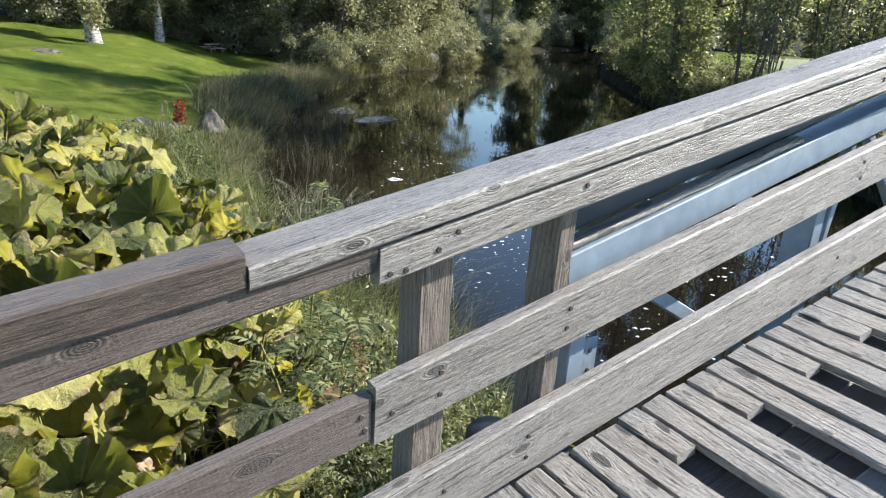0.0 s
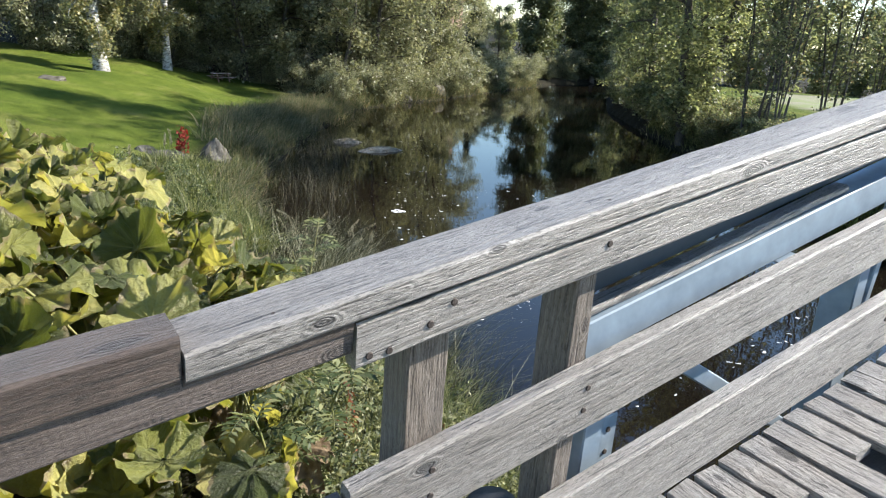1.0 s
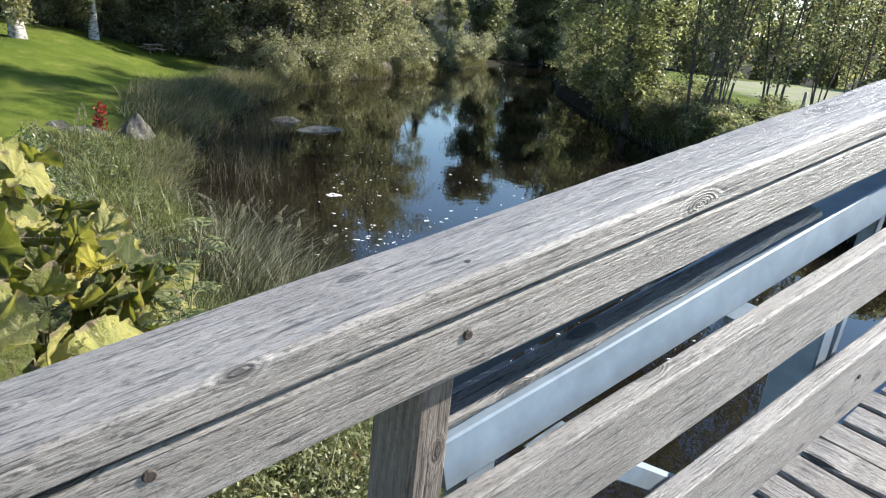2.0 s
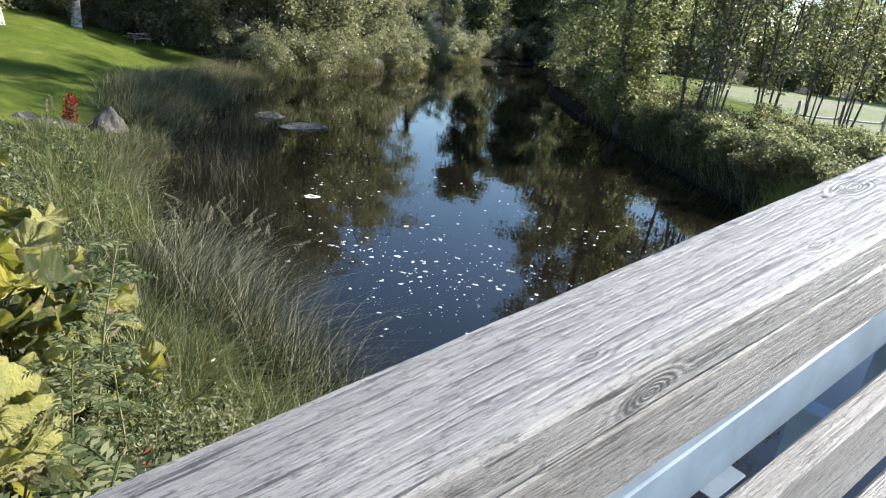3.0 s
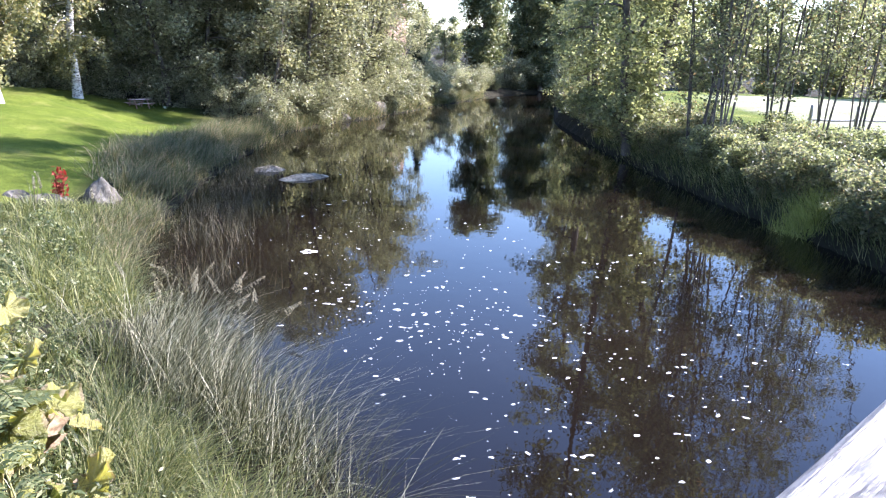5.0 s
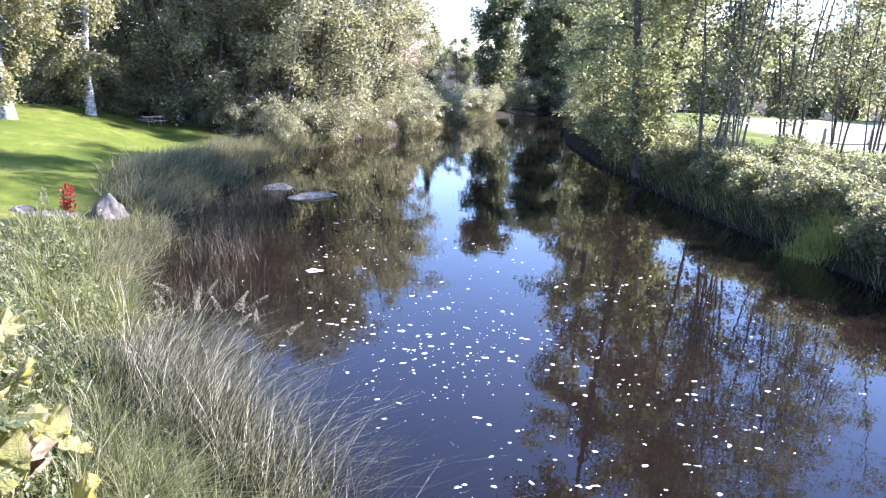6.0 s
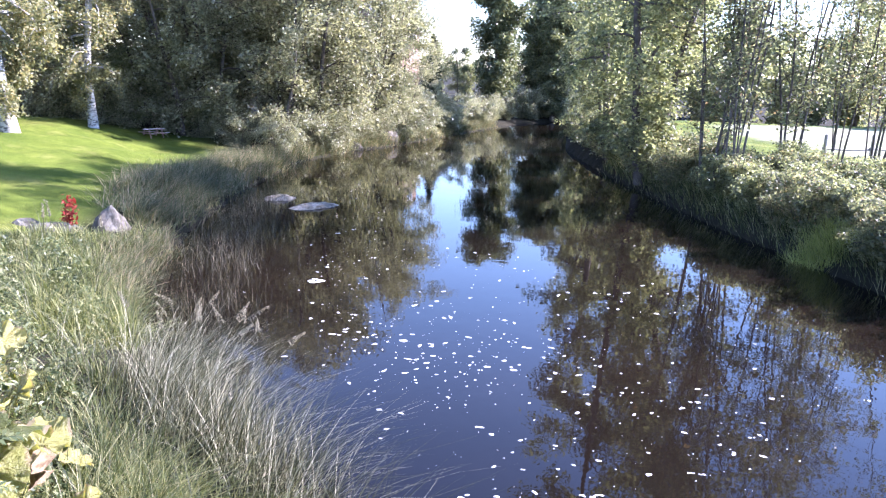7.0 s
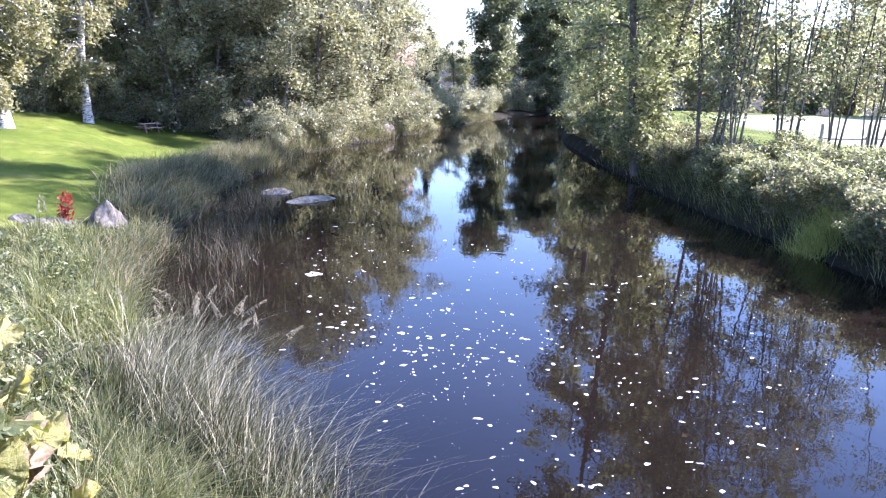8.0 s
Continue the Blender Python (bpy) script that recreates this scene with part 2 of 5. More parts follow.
M_BIRCH, M_GLASS, M_GROUND, M_WATER = birch_bark(), pane_glass(), ground_mat(), water_mat()
L_BIRCH = leafy("birch_leaves", [(0.0, (0.185, 0.2, 0.11)), (0.5, (0.285, 0.29, 0.165)), (0.8, (0.38, 0.355, 0.205)), (1.0, (0.58, 0.48, 0.25))], 0.50, 0.42, gloss=0.5)
L_YELLOW = leafy("yellowing_birch_leaves", [(0.0, (0.178, 0.184, 0.073)), (0.5, (0.291, 0.268, 0.110)), (1.0, (0.477, 0.372, 0.126))], 0.55, 0.45, gloss=0.4)
L_WILLOW = leafy("grey_green_willow_leaves", [(0.0, (0.17, 0.185, 0.115)), (0.5, (0.31, 0.315, 0.205)), (1.0, (0.5, 0.485, 0.34))], 0.50, 0.40, gloss=0.6)
L_ALDER = leafy("alder_leaves", [(0.0, (0.165, 0.195, 0.11)), (0.5, (0.28, 0.305, 0.175)), (1.0, (0.46, 0.455, 0.265))], 0.64, 0.42, gloss=0.5)
L_DARK = leafy("dark_wood_leaves", [(0.0, (0.1, 0.122, 0.07)), (0.5, (0.175, 0.2, 0.11)), (1.0, (0.3, 0.31, 0.17))], 0.42, 0.45, gloss=0.4)
L_SPRUCE = leafy("spruce_needles", [(0.0, (0.025, 0.04, 0.022)), (1.0, (0.07, 0.09, 0.045))], 0.1, 0.7)
L_SHRUB = leafy("bank_shrub_leaves", [(0.0, (0.137, 0.160, 0.096)), (0.5, (0.230, 0.248, 0.156)), (0.93, (0.343, 0.335, 0.224)), (1.0, (0.420, 0.265, 0.173))], 0.64, 0.42, gloss=0.3)
L_GRASS = leafy("tall_grass_blades", [(0.0, (0.03, 0.045, 0.013)), (0.45, (0.095, 0.12, 0.038)), (0.78, (0.25, 0.26, 0.11)), (1.0, (0.52, 0.47, 0.28))], 0.45, 0.5, gloss=0.4)
L_LUSH = leafy("lush_grass_blades", [(0.0, (0.04, 0.058, 0.016)), (0.5, (0.155, 0.18, 0.06)), (1.0, (0.4, 0.39, 0.18))], 0.50, 0.45, gloss=0.45)
L_DRY = leafy("dry_rush_stems", [(0.0, (0.024, 0.029, 0.013)), (0.45, (0.065, 0.07, 0.036)), (0.72, (0.19, 0.185, 0.12)), (1.0, (0.54, 0.51, 0.39))], 0.2, 0.45, gloss=0.12)
L_SEDGE = leafy("brown_sedge_stems", [(0.0, (0.032, 0.03, 0.017)), (0.5, (0.07, 0.064, 0.038)), (1.0, (0.18, 0.155, 0.1))], 0.25, 0.6)
L_HERB = leafy("herb_leaves", [(0.0, (0.045, 0.07, 0.026)), (0.5, (0.15, 0.18, 0.08)), (1.0, (0.38, 0.385, 0.2))], 0.50, 0.42, gloss=0.5)
L_FINE = leafy("fine_herb_leaves", [(0.0, (0.045, 0.055, 0.022)), (0.5, (0.155, 0.17, 0.08)), (1.0, (0.42, 0.41, 0.24))], 0.45, 0.5, gloss=0.35)
L_RED = leafy("red_autumn_leaves", [(0.0, (0.22, 0.02, 0.02)), (0.6, (0.40, 0.045, 0.035)), (1.0, (0.45, 0.13, 0.08))], 0.4)
L_PLUME = leafy("seed_fluff", [(0.0, (0.27, 0.245, 0.19)), (1.0, (0.45, 0.41, 0.33))], 0.4, 0.8, gloss=0.1)
L_RUST = leafy("rust_red_leaves", [(0.0, (0.16, 0.05, 0.03)), (0.6, (0.32, 0.11, 0.06)), (1.0, (0.40, 0.24, 0.13))], 0.4)
L_YBUSH = leafy("yellow_green_grass", [(0.0, (0.26, 0.29, 0.08)), (0.6, (0.42, 0.45, 0.13)), (1.0, (0.55, 0.52, 0.22))], 0.45)


def butterbur_leaf():
    """Large leaf: pale veins, browned torn rim painted paler as if catching light, blotches; light shines through."""
    m, n, l, b = material("butterbur_leaf", 0.36, 0.6)
    info = n.new("ShaderNodeObjectInfo")
    col = ramp(n, l, info.outputs["Random"], [(0.0, (0.06, 0.08, 0.022)), (0.30, (0.15, 0.17, 0.042)), (0.6, (0.37, 0.37, 0.10)), (1.0, (0.60, 0.54, 0.20))])
    v = coords(n, l, (1, 1, 1))
    blot = noise_tex(n, l, v, 5.0, 5, 0.65)
    col = mix(n, l, 0.7, col, ramp(n, l, blot, [(0.3, (0.55, 0.6, 0.5)), (0.7, (1.25, 1.2, 1.15))]), "MULTIPLY")
    vein = n.new("ShaderNodeAttribute")
    vein.attribute_name = "vein"
    col = mix(n, l, calc(n, l, "MULTIPLY", vein.outputs["Fac"], 0.6), col, (0.34, 0.34, 0.16))
    rim = n.new("ShaderNodeAttribute")
    rim.attribute_name = "rim"
    spots = noise_tex(n, l, v, 9.0, 4, 0.7)
    add = n.new("ShaderNodeMath")
    add.operation = "ADD"
    l.new(rim.outputs["Fac"], add.inputs[0])
    l.new(spots, add.inputs[1])
    brown = ramp(n, l, add.outputs[0], [(0.0, (0, 0, 0)), (0.67, (0, 0, 0)), (0.80, (1, 1, 1))])
    half = n.new("ShaderNodeMath")
    half.operation = "MULTIPLY"
    half.inputs[1].default_value = 0.55
    l.new(add.outputs[0], half.inputs[0])
    l.new(half.outputs[0], brown.node.inputs["Fac"])
    # Browned rim in pale tan, with the light it catches painted in.
    col = mix(n, l, brown, col, (0.36, 0.29, 0.16))
    l.new(col, b.inputs["Base Color"])
    bump(n, l, b, noise_tex(n, l, v, 17.0, 5, 0.68), 1.0, 0.04)
    t = n.new("ShaderNodeBsdfTranslucent")
    l.new(mix(n, l, 1.0, col, (1.0, 0.97, 0.48), "MULTIPLY"), t.inputs["Color"])
    ms = n.new("ShaderNodeMixShader")
    ms.inputs[0].default_value = 0.42
    l.new(b.outputs[0], ms.inputs[1])
    l.new(t.outputs[0], ms.inputs[2])
    l.new(ms.outputs[0], n["Material Output"].inputs["Surface"])
    return m


M_BUR = butterbur_leaf()
M_STALK = build_simple("pale_stalk", [(0.3, (0.16, 0.18, 0.06)), (0.7, (0.30, 0.26, 0.12))], 8, 0.6)
M_DEAD = build_simple("dead_leaf", [(0.3, (0.10, 0.065, 0.035)), (0.55, (0.22, 0.16, 0.10)), (0.75, (0.42, 0.37, 0.30))], 6, 0.85, 0.2, 20, 0.6, 0.01)
L_MARSH = leafy("grey_green_sedge", [(0.0, (0.05, 0.062, 0.028)), (0.5, (0.14, 0.155, 0.075)), (0.85, (0.3, 0.26, 0.16)), (1.0, (0.46, 0.36, 0.26))], 0.40, 0.6)


# ---- helpers for meshes ----
rng = np.random.default_rng(7)


def mesh_of(name, verts, faces, mats, smooth=False):
    me = bpy.data.meshes.new(name)
    me.from_pydata([tuple(v) for v in verts], [], [tuple(f) for f in faces])
    for m in mats if isinstance(mats, (list, tuple)) else [mats]:
        me.materials.append(m)
    if smooth:
        me.polygons.foreach_set("use_smooth", [True] * len(me.polygons))
    me.update()
    return me


def quick_mesh(name, verts, quads, mat, smooth=False):
    """A large mesh of quads (or triangles) from arrays."""
    verts, quads = np.asarray(verts, np.float32), np.asarray(quads, np.int32)
    me = bpy.data.meshes.new(name)
    k = quads.shape[1]
    me.vertices.add(len(verts))
    me.vertices.foreach_set("co", verts.ravel())
    me.loops.add(quads.size)
    me.loops.foreach_set("vertex_index", quads.ravel())
    me.polygons.add(len(quads))
    me.polygons.foreach_set("loop_start", np.arange(0, quads.size, k, dtype=np.int32))
    if smooth:
        me.polygons.foreach_set("use_smooth", np.ones(len(quads), bool))
    me.materials.append(mat)
    me.update(calc_edges=True)
    me.validate()
    return me


def thing(name, place=(0, 0, 0), label="", category="", group="", kind=""):
    ob = new(name)
    ob.empty_display_size = 0.1
    ob.location = place
    return tagged(ob, label, category, group, kind)


def part(name, data, parent, label="", m=None):
    """One mesh object under a thing or a part; m: its pose in the parent's space."""
    ob = new(name, data)
    ob.parent = parent
    if m is not None:
        ob.matrix_basis = m
    if label:
        ob["label"] = label
    return ob


def solo(name, data, place=(0, 0, 0), label="", category="", group="", kind=""):
    ob = new(name, data)
    ob.location = place
    return tagged(ob, label, category, group, kind)


def along(p, path):
    """Signed helper: the distance of points p (n, 2) to a polyline."""
    best = np.full(len(p), 1e9)
    for a, b in zip(path[:-1], path[1:]):
        a, b = np.array(a, float), np.array(b, float)
        d = b - a
        u = np.clip(((p - a) @ d) / (d @ d), 0, 1)
        best = np.minimum(best, np.hypot(*(p - a - u[:, None] * d).T))
    return best


def inside(p, poly):
    q = np.zeros(len(p), bool)
    for (x0, y0), (x1, y1) in zip(poly, poly[1:] + poly[:1]):
        if y0 == y1:
            continue
        c = ((y0 > p[:, 1]) != (y1 > p[:, 1])) & (p[:, 0] < (x1 - x0) * (p[:, 1] - y0) / (y1 - y0) + x0)
        q ^= c
    return q


def smooth_step(a, b, x):
    u = np.clip((x - a) / (b - a), 0, 1)
    return u * u * (3 - 2 * u)


# ---- ground and river ----
SHORE_LEFT = [(2.2, -60), (2.6, -6), (3.1, 2.5), (3.4, 5), (3.45, 8), (3.45, 11), (3.9, 13.8), (5.5, 16.4), (7.5, 19.9), (10.3, 24.1),
              (13.6, 28.6), (15.5, 30.2), (17.5, 31.6), (22.0, 34.1), (30.5, 39.8), (38.0, 44.5), (45.0, 48.6), (50.5, 49.6), (57.0, 46.5), (75, 36), (140, 20)]
SHORE_RIGHT = [(11.0, -60), (11.6, -6), (14.8, 2.6), (16.2, 5.4), (17.6, 8.0), (19.1, 11.2), (21.4, 15.2), (25.2, 21.4),
               (31.0, 29.5), (38.0, 36.5), (44.5, 40.6), (50.0, 40.4), (57.0, 36.5), (73, 27), (138, 11)]
RIVER = SHORE_LEFT + SHORE_RIGHT[::-1]


def ground_z(p):
    """Height of the ground over the water, for points (n, 2)."""
    p = np.atleast_2d(np.asarray(p, float))
    dl, dr = along(p, SHORE_LEFT), along(p, SHORE_RIGHT)
    wet = inside(p, RIVER)
    left = dl < dr
    x, y = p[:, 0], p[:, 1]
    lawn = 0.12 + 0.42 * smooth_step(0, 1.6, dl) + 0.135 * np.clip(dl - 1.2, 0, 6.5) + 0.06 * np.clip(dl - 7.7, 0, 40)
    steep = 0.36 + 0.16 * (1 - smooth_step(0.1, 0.9, y))
    rise = np.minimum(0.1 + steep * dl, 2.2)
    w = 1 - smooth_step(7.0, 12.0, y)
    zl = lawn * (1 - w) + rise * w + 0.25 * smooth_step(3.5, 10, dl) * (1 - w)
    far = smooth_step(20, 27, y) * smooth_step(4, 9, x)
    zl = zl * (1 - 0.35 * far)
    zr = 0.10 + 0.55 * smooth_step(0, 0.7, dr) + 0.6 * smooth_step(0.7, 6.0, dr) + 0.012 * np.clip(dr - 6, 0, 60)
    z = np.where(left, zl, zr)
    z = np.where(wet, -0.10 - 0.35 * np.clip(np.minimum(dl, dr), 0, 3), z)
    hills = 6.0 * smooth_step(90, 400, np.hypot(x - 10, y - 20))
    return z + np.where(wet, 0, hills)


def gz(x, y):
    return float(ground_z([(x, y)])[0])


def axis(centre, fine, half, outer):
    a = np.arange(centre - half, centre + half + fine, fine)
    step, x, right = fine, a[-1], []
    while x < centre + outer:
        step *= 1.18
        x += step
        right.append(x)
    step, x, lft = fine, a[0], []
    while x > centre - outer:
        step *= 1.18
        x -= step
        lft.append(x)
    return np.array(lft[::-1] + list(a) + right)


def build_ground():
    xs, ys = axis(12, 0.30, 24, 1500), axis(17, 0.30, 25, 1500)
    gx, gy = np.meshgrid(xs, ys)
    p = np.c_[gx.ravel(), gy.ravel()]
    z = ground_z(p)
    dl, dr = along(p, SHORE_LEFT), along(p, SHORE_RIGHT)
    z += np.where(z > 0.05, 1, 0.2) * 0.05 * np.sin(p[:, 0] * 2.1 + np.sin(p[:, 1] * 1.7)) * np.sin(p[:, 1] * 2.6 + 0.6)
    nx, ny = len(xs), len(ys)
    i = (np.arange(ny - 1)[:, None] * nx + np.arange(nx - 1)).ravel()
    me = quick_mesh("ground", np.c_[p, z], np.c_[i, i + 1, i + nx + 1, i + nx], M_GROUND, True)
    left = dl < dr
    wet = inside(p, RIVER)
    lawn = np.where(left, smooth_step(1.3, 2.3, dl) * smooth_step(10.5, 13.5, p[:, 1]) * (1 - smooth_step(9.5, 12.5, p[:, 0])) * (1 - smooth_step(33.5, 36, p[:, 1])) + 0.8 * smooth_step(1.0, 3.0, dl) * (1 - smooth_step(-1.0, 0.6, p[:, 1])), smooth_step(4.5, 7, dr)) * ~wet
    field = np.where(left, 0, smooth_step(9, 11, dr)) * ~wet
    for nm, val in (("lawn", lawn), ("field", field)):
        at = me.attributes.new(nm, "FLOAT", "POINT")
        at.data.foreach_set("value", val.astype(np.float32))
    return solo("ground", me, label="sloping mown lawn, grassy river banks and muddy bed", category="ground", kind="structure")


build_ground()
wx, wy = np.linspace(-5, 150, 78), np.linspace(-62, 70, 63)
wgx, wgy = np.meshgrid(wx, wy)
wi = (np.arange(62)[:, None] * 78 + np.arange(77)).ravel()
solo("water", quick_mesh("water", np.c_[wgx.ravel(), wgy.ravel(), 0 * wgx.ravel()], np.c_[wi, wi + 1, wi + 79, wi + 78], M_WATER),
     label="still dark brown river water mirroring trees and sky", category="water", kind="structure")

# ---- bridge ----
RISE = 0.1925


def board_mesh(name, length, depth, height, mat, wear=0.004, bevel=0.006, skew=0.0, seed=0, seg=None):
    """A plank along x from 0, its front at y = 0, its back at y = depth, its foot at z = 0: worn edges, plumb ends."""
    r = np.random.default_rng(seed)
    seg = seg or max(2, int(length / 0.08))
    b = bevel
    ring = np.array([(b, 0), (depth - b, 0), (depth, b), (depth, height - b), (depth - b, height), (b, height), (0, height - b), (0, b)])
    xs = np.linspace(0, length, seg + 1)
    vs = []
    for i, x in enumerate(xs):
        j = r.normal(0, wear * 0.35, (8, 2))
        c = ring + j
        if i in (0, seg):
            c = c * 0.985 + 0.0075 * np.array([depth, height])
        xx = x + skew * c[:, 1] + (r.normal(0, wear * 0.3, 8) if i in (0, seg) else 0)
        vs += [(float(q), float(y), float(z)) for q, (y, z) in zip(np.broadcast_to(xx, 8), c)]
    fs = []
    for i in range(seg):
        for k in range(8):
            a, c = i * 8 + k, i * 8 + (k + 1) % 8
            fs.append((a, c, c + 8, a + 8))
    fs.append(tuple(range(7, -1, -1)))
    fs.append(tuple(range(seg * 8, seg * 8 + 8)))
    me = mesh_of(name, vs, [f[::-1] for f in fs], mat)
    return me


def sloped(x, y, z, rise):
    """The pose of a board that starts at (x, y, z) and climbs by rise along x."""
    return pose(x, y, z, 0, -math.degrees(math.atan(rise)), 0)


def bolt_mesh(name, r=0.009, h=0.004, mat=None):
    bm = bmesh.new()
    bmesh.ops.create_cone(bm, cap_ends=True, segments=10, radius1=r, radius2=r * 0.7, depth=h, matrix=pose(0, 0, 0, 90, 0, 0))
    me = bpy.data.meshes.new(name)
    bm.to_mesh(me)
    bm.free()
    me.materials.append(mat or M_IRON)
    return me


BOLT = bolt_mesh("bolt")
railing = thing("bridge_railing", (0, 0, 0), "weathered grey timber bridge railing with three boards on posts", "railing")
LEN = math.sqrt(1 + RISE * RISE)


def rail_board(name, x0, x1, y, z0, depth, height, mat, rise=RISE, label="", seed=0, bolts=()):
    """z0: the foot's height at x = 0, by the slope rise."""
    k = math.sqrt(1 + rise * rise)
    me = board_mesh(name, (x1 - x0) * k, depth, height / k, mat, wear=0.0016, seed=seed, skew=rise)
    ob = part(name, me, railing, label, sloped(x0, y, z0 + rise * x0, rise))
    for bx, up in bolts:
        part("bolt", BOLT, ob, "", pose((bx - x0) * k + rise * up, -0.001, up))
    return ob


CAP, FACE, MID, LOW = (3.411, 0.1925), (3.314, 0.1925), (2.895, 0.2165), (2.523, 0.2175)     # foot at x = 0, and rise


rail_board("cap_board", -0.285, 2.42, -0.007, CAP[0], 0.144, 0.052, M_RAIL, CAP[1], seed=1, label="grey weathered top board with worn front edge")
for bx, by in ((-0.136, 0.032), (-0.234, 0.018), (-0.055, 0.015), (0.167, 0.049), (0.61, 0.03), (1.355, 0.021), (1.40, 0.045), (1.531, 0.10), (1.96, 0.04)):
    part("bolt", BOLT, railing, "", sloped(bx, by, CAP[0] + 0.0517 + CAP[1] * bx, CAP[1]) @ pose(0, 0, -0.0008, 90, 0, 0) @ Matrix.Diagonal((0.5, 0.5, 0.5, 1)))
rail_board("cap_board", 2.425, 5.4, -0.007, CAP[0], 0.144, 0.052, M_RAIL, CAP[1], seed=2)
rail_board("face_board", 0.004, 2.36, 0.0, FACE[0], 0.045, 0.090, M_RAIL, FACE[1], seed=3,
           bolts=((0.205, 0.062), (0.155, 0.035), (0.60, 0.06), (1.98, 0.05), (0.03, 0.02), (0.07, 0.015)))
rail_board("face_board", 2.37, 5.4, 0.0, FACE[0], 0.045, 0.090, M_RAIL, FACE[1], seed=4)
rail_board("middle_board", 0.004, 2.9, 0.0, MID[0], 0.045, 0.164, M_RAIL, MID[1], seed=5,
           bolts=((0.185, 0.115), (0.185, 0.055), (0.60, 0.115), (0.595, 0.06), (2.0, 0.12), (2.0, 0.06), (0.05, 0.07)))
rail_board("middle_board", 2.905, 5.4, 0.0, MID[0], 0.045, 0.164, M_RAIL, MID[1], seed=6)
rail_board("bottom_board", -0.9, 2.6, -0.002, LOW[0], 0.048, 0.20, M_RAIL, LOW[1], seed=7,
           bolts=((0.50, 0.13), (0.50, 0.06), (0.22, 0.11), (0.26, 0.05), (1.99, 0.12)))
rail_board("bottom_board", 2.605, 5.4, -0.002, LOW[0], 0.048, 0.20, M_RAIL, LOW[1], seed=8)
# The older stretch towards the bank
rail_board("cap_board", -3.2, -0.29, -0.004, 3.400, 0.11, 0.078, M_RAIL_OLD, rise=0.138, seed=9, label="old brown top rail with split grain")
rail_board("cap_tongue", -0.288, 0.0, 0.002, 3.385, 0.09, 0.032, M_RAIL_OLD, rise=0.138, seed=10)
rail_board("face_board", -3.2, 0.0, 0.006, 3.346, 0.04, 0.085, M_SAWN, rise=0.176, seed=11, label="dark grey sawn board")
rail_board("middle_board", -3.2, -0.004, 0.004, 2.912, 0.045, 0.128, M_SAWN, rise=0.18, seed=12, label="brown board with saw marks",
           bolts=((-0.03, 0.08), (-0.02, 0.04)))


def post(x0, x1, y0, y1, z0, z1, mat=M_POST, seed=0, name="post"):
    me = board_mesh(name, z1 - z0, y1 - y0, x1 - x0, mat, wear=0.002, seed=seed)
    part(name, me, railing, "", Matrix(((0, 0, -1, x1), (0, 1, 0, y0), (1, 0, 0, z0), (0, 0, 0, 1))))


post(0.138, 0.236, 0.047, 0.145, 2.05, 3.43, seed=21)
post(0.568, 0.630, 0.047, 0.162, 2.15, 3.50, seed=22)
post(3.55, 3.615, 0.047, 0.162, 2.65, 4.05, seed=24)
post(4.80, 4.865, 0.047, 0.162, 2.95, 4.33, seed=25)
post(-1.40, -1.30, 0.047, 0.145, 1.8, 3.21, seed=26)
post(-2.90, -2.80, 0.047, 0.145, 1.8, 3.05, seed=27)


# ---- plants ----
def tube(path, radii, sides=6):
    """Vertices and quads of a tapered tube along a polyline."""
    path = np.asarray(path, float)
    tan = np.gradient(path, axis=0)
    tan /= np.linalg.norm(tan, axis=1)[:, None] + 1e-9
    ref = np.where(np.abs(tan[:, 2:3]) > 0.9, np.array([[1.0, 0, 0]]), np.array([[0, 0, 1.0]]))
    u = np.cross(tan, ref)
    u /= np.linalg.norm(u, axis=1)[:, None] + 1e-9
    w = np.cross(tan, u)
    a = np.linspace(0, 2 * np.pi, sides, endpoint=False)
    v = path[:, None] + np.asarray(radii)[:, None, None] * (np.cos(a)[None, :, None] * u[:, None] + np.sin(a)[None, :, None] * w[:, None])
    k = len(path)
    i = np.arange(k - 1)[:, None] * sides + np.arange(sides)
    j = np.arange(k - 1)[:, None] * sides + (np.arange(sides) + 1) % sides
    q = np.stack([i, j, j + sides, i + sides], -1).reshape(-1, 4)
    return v.reshape(-1, 3), q


def join(pieces):
    vs, qs, n = [], [], 0
    for v, q in pieces:
        vs.append(v)
        qs.append(q + n)
        n += len(v)
    return np.concatenate(vs), np.concatenate(qs)


def leaf_cards(r, centres, size, flat=0.5, long=1.5):
    """Small folded leaves (two triangles each) with random turns. flat: how far they lie level."""
    n = len(centres)
    nrm = r.normal(size=(n, 3))
    nrm[:, 2] = np.abs(nrm[:, 2]) + flat
    nrm /= np.linalg.norm(nrm, axis=1)[:, None]
    t = np.cross(nrm, r.normal(size=(n, 3)))
    t /= np.linalg.norm(t, axis=1)[:, None] + 1e-9
    s = np.cross(nrm, t)
    sz = size * r.uniform(0.6, 1.35, n)[:, None]
    fold = nrm * sz * 0.18
    a = centres - t * sz * 0.5 * long
    b = centres + t * sz * 0.5 * long
    c = centres + s * sz * 0.5 + fold
    d = centres - s * sz * 0.5 + fold
    v = np.stack([a, c, b, d], 1).reshape(-1, 3)
    q = np.arange(4 * n).reshape(-1, 4)
    return v, q


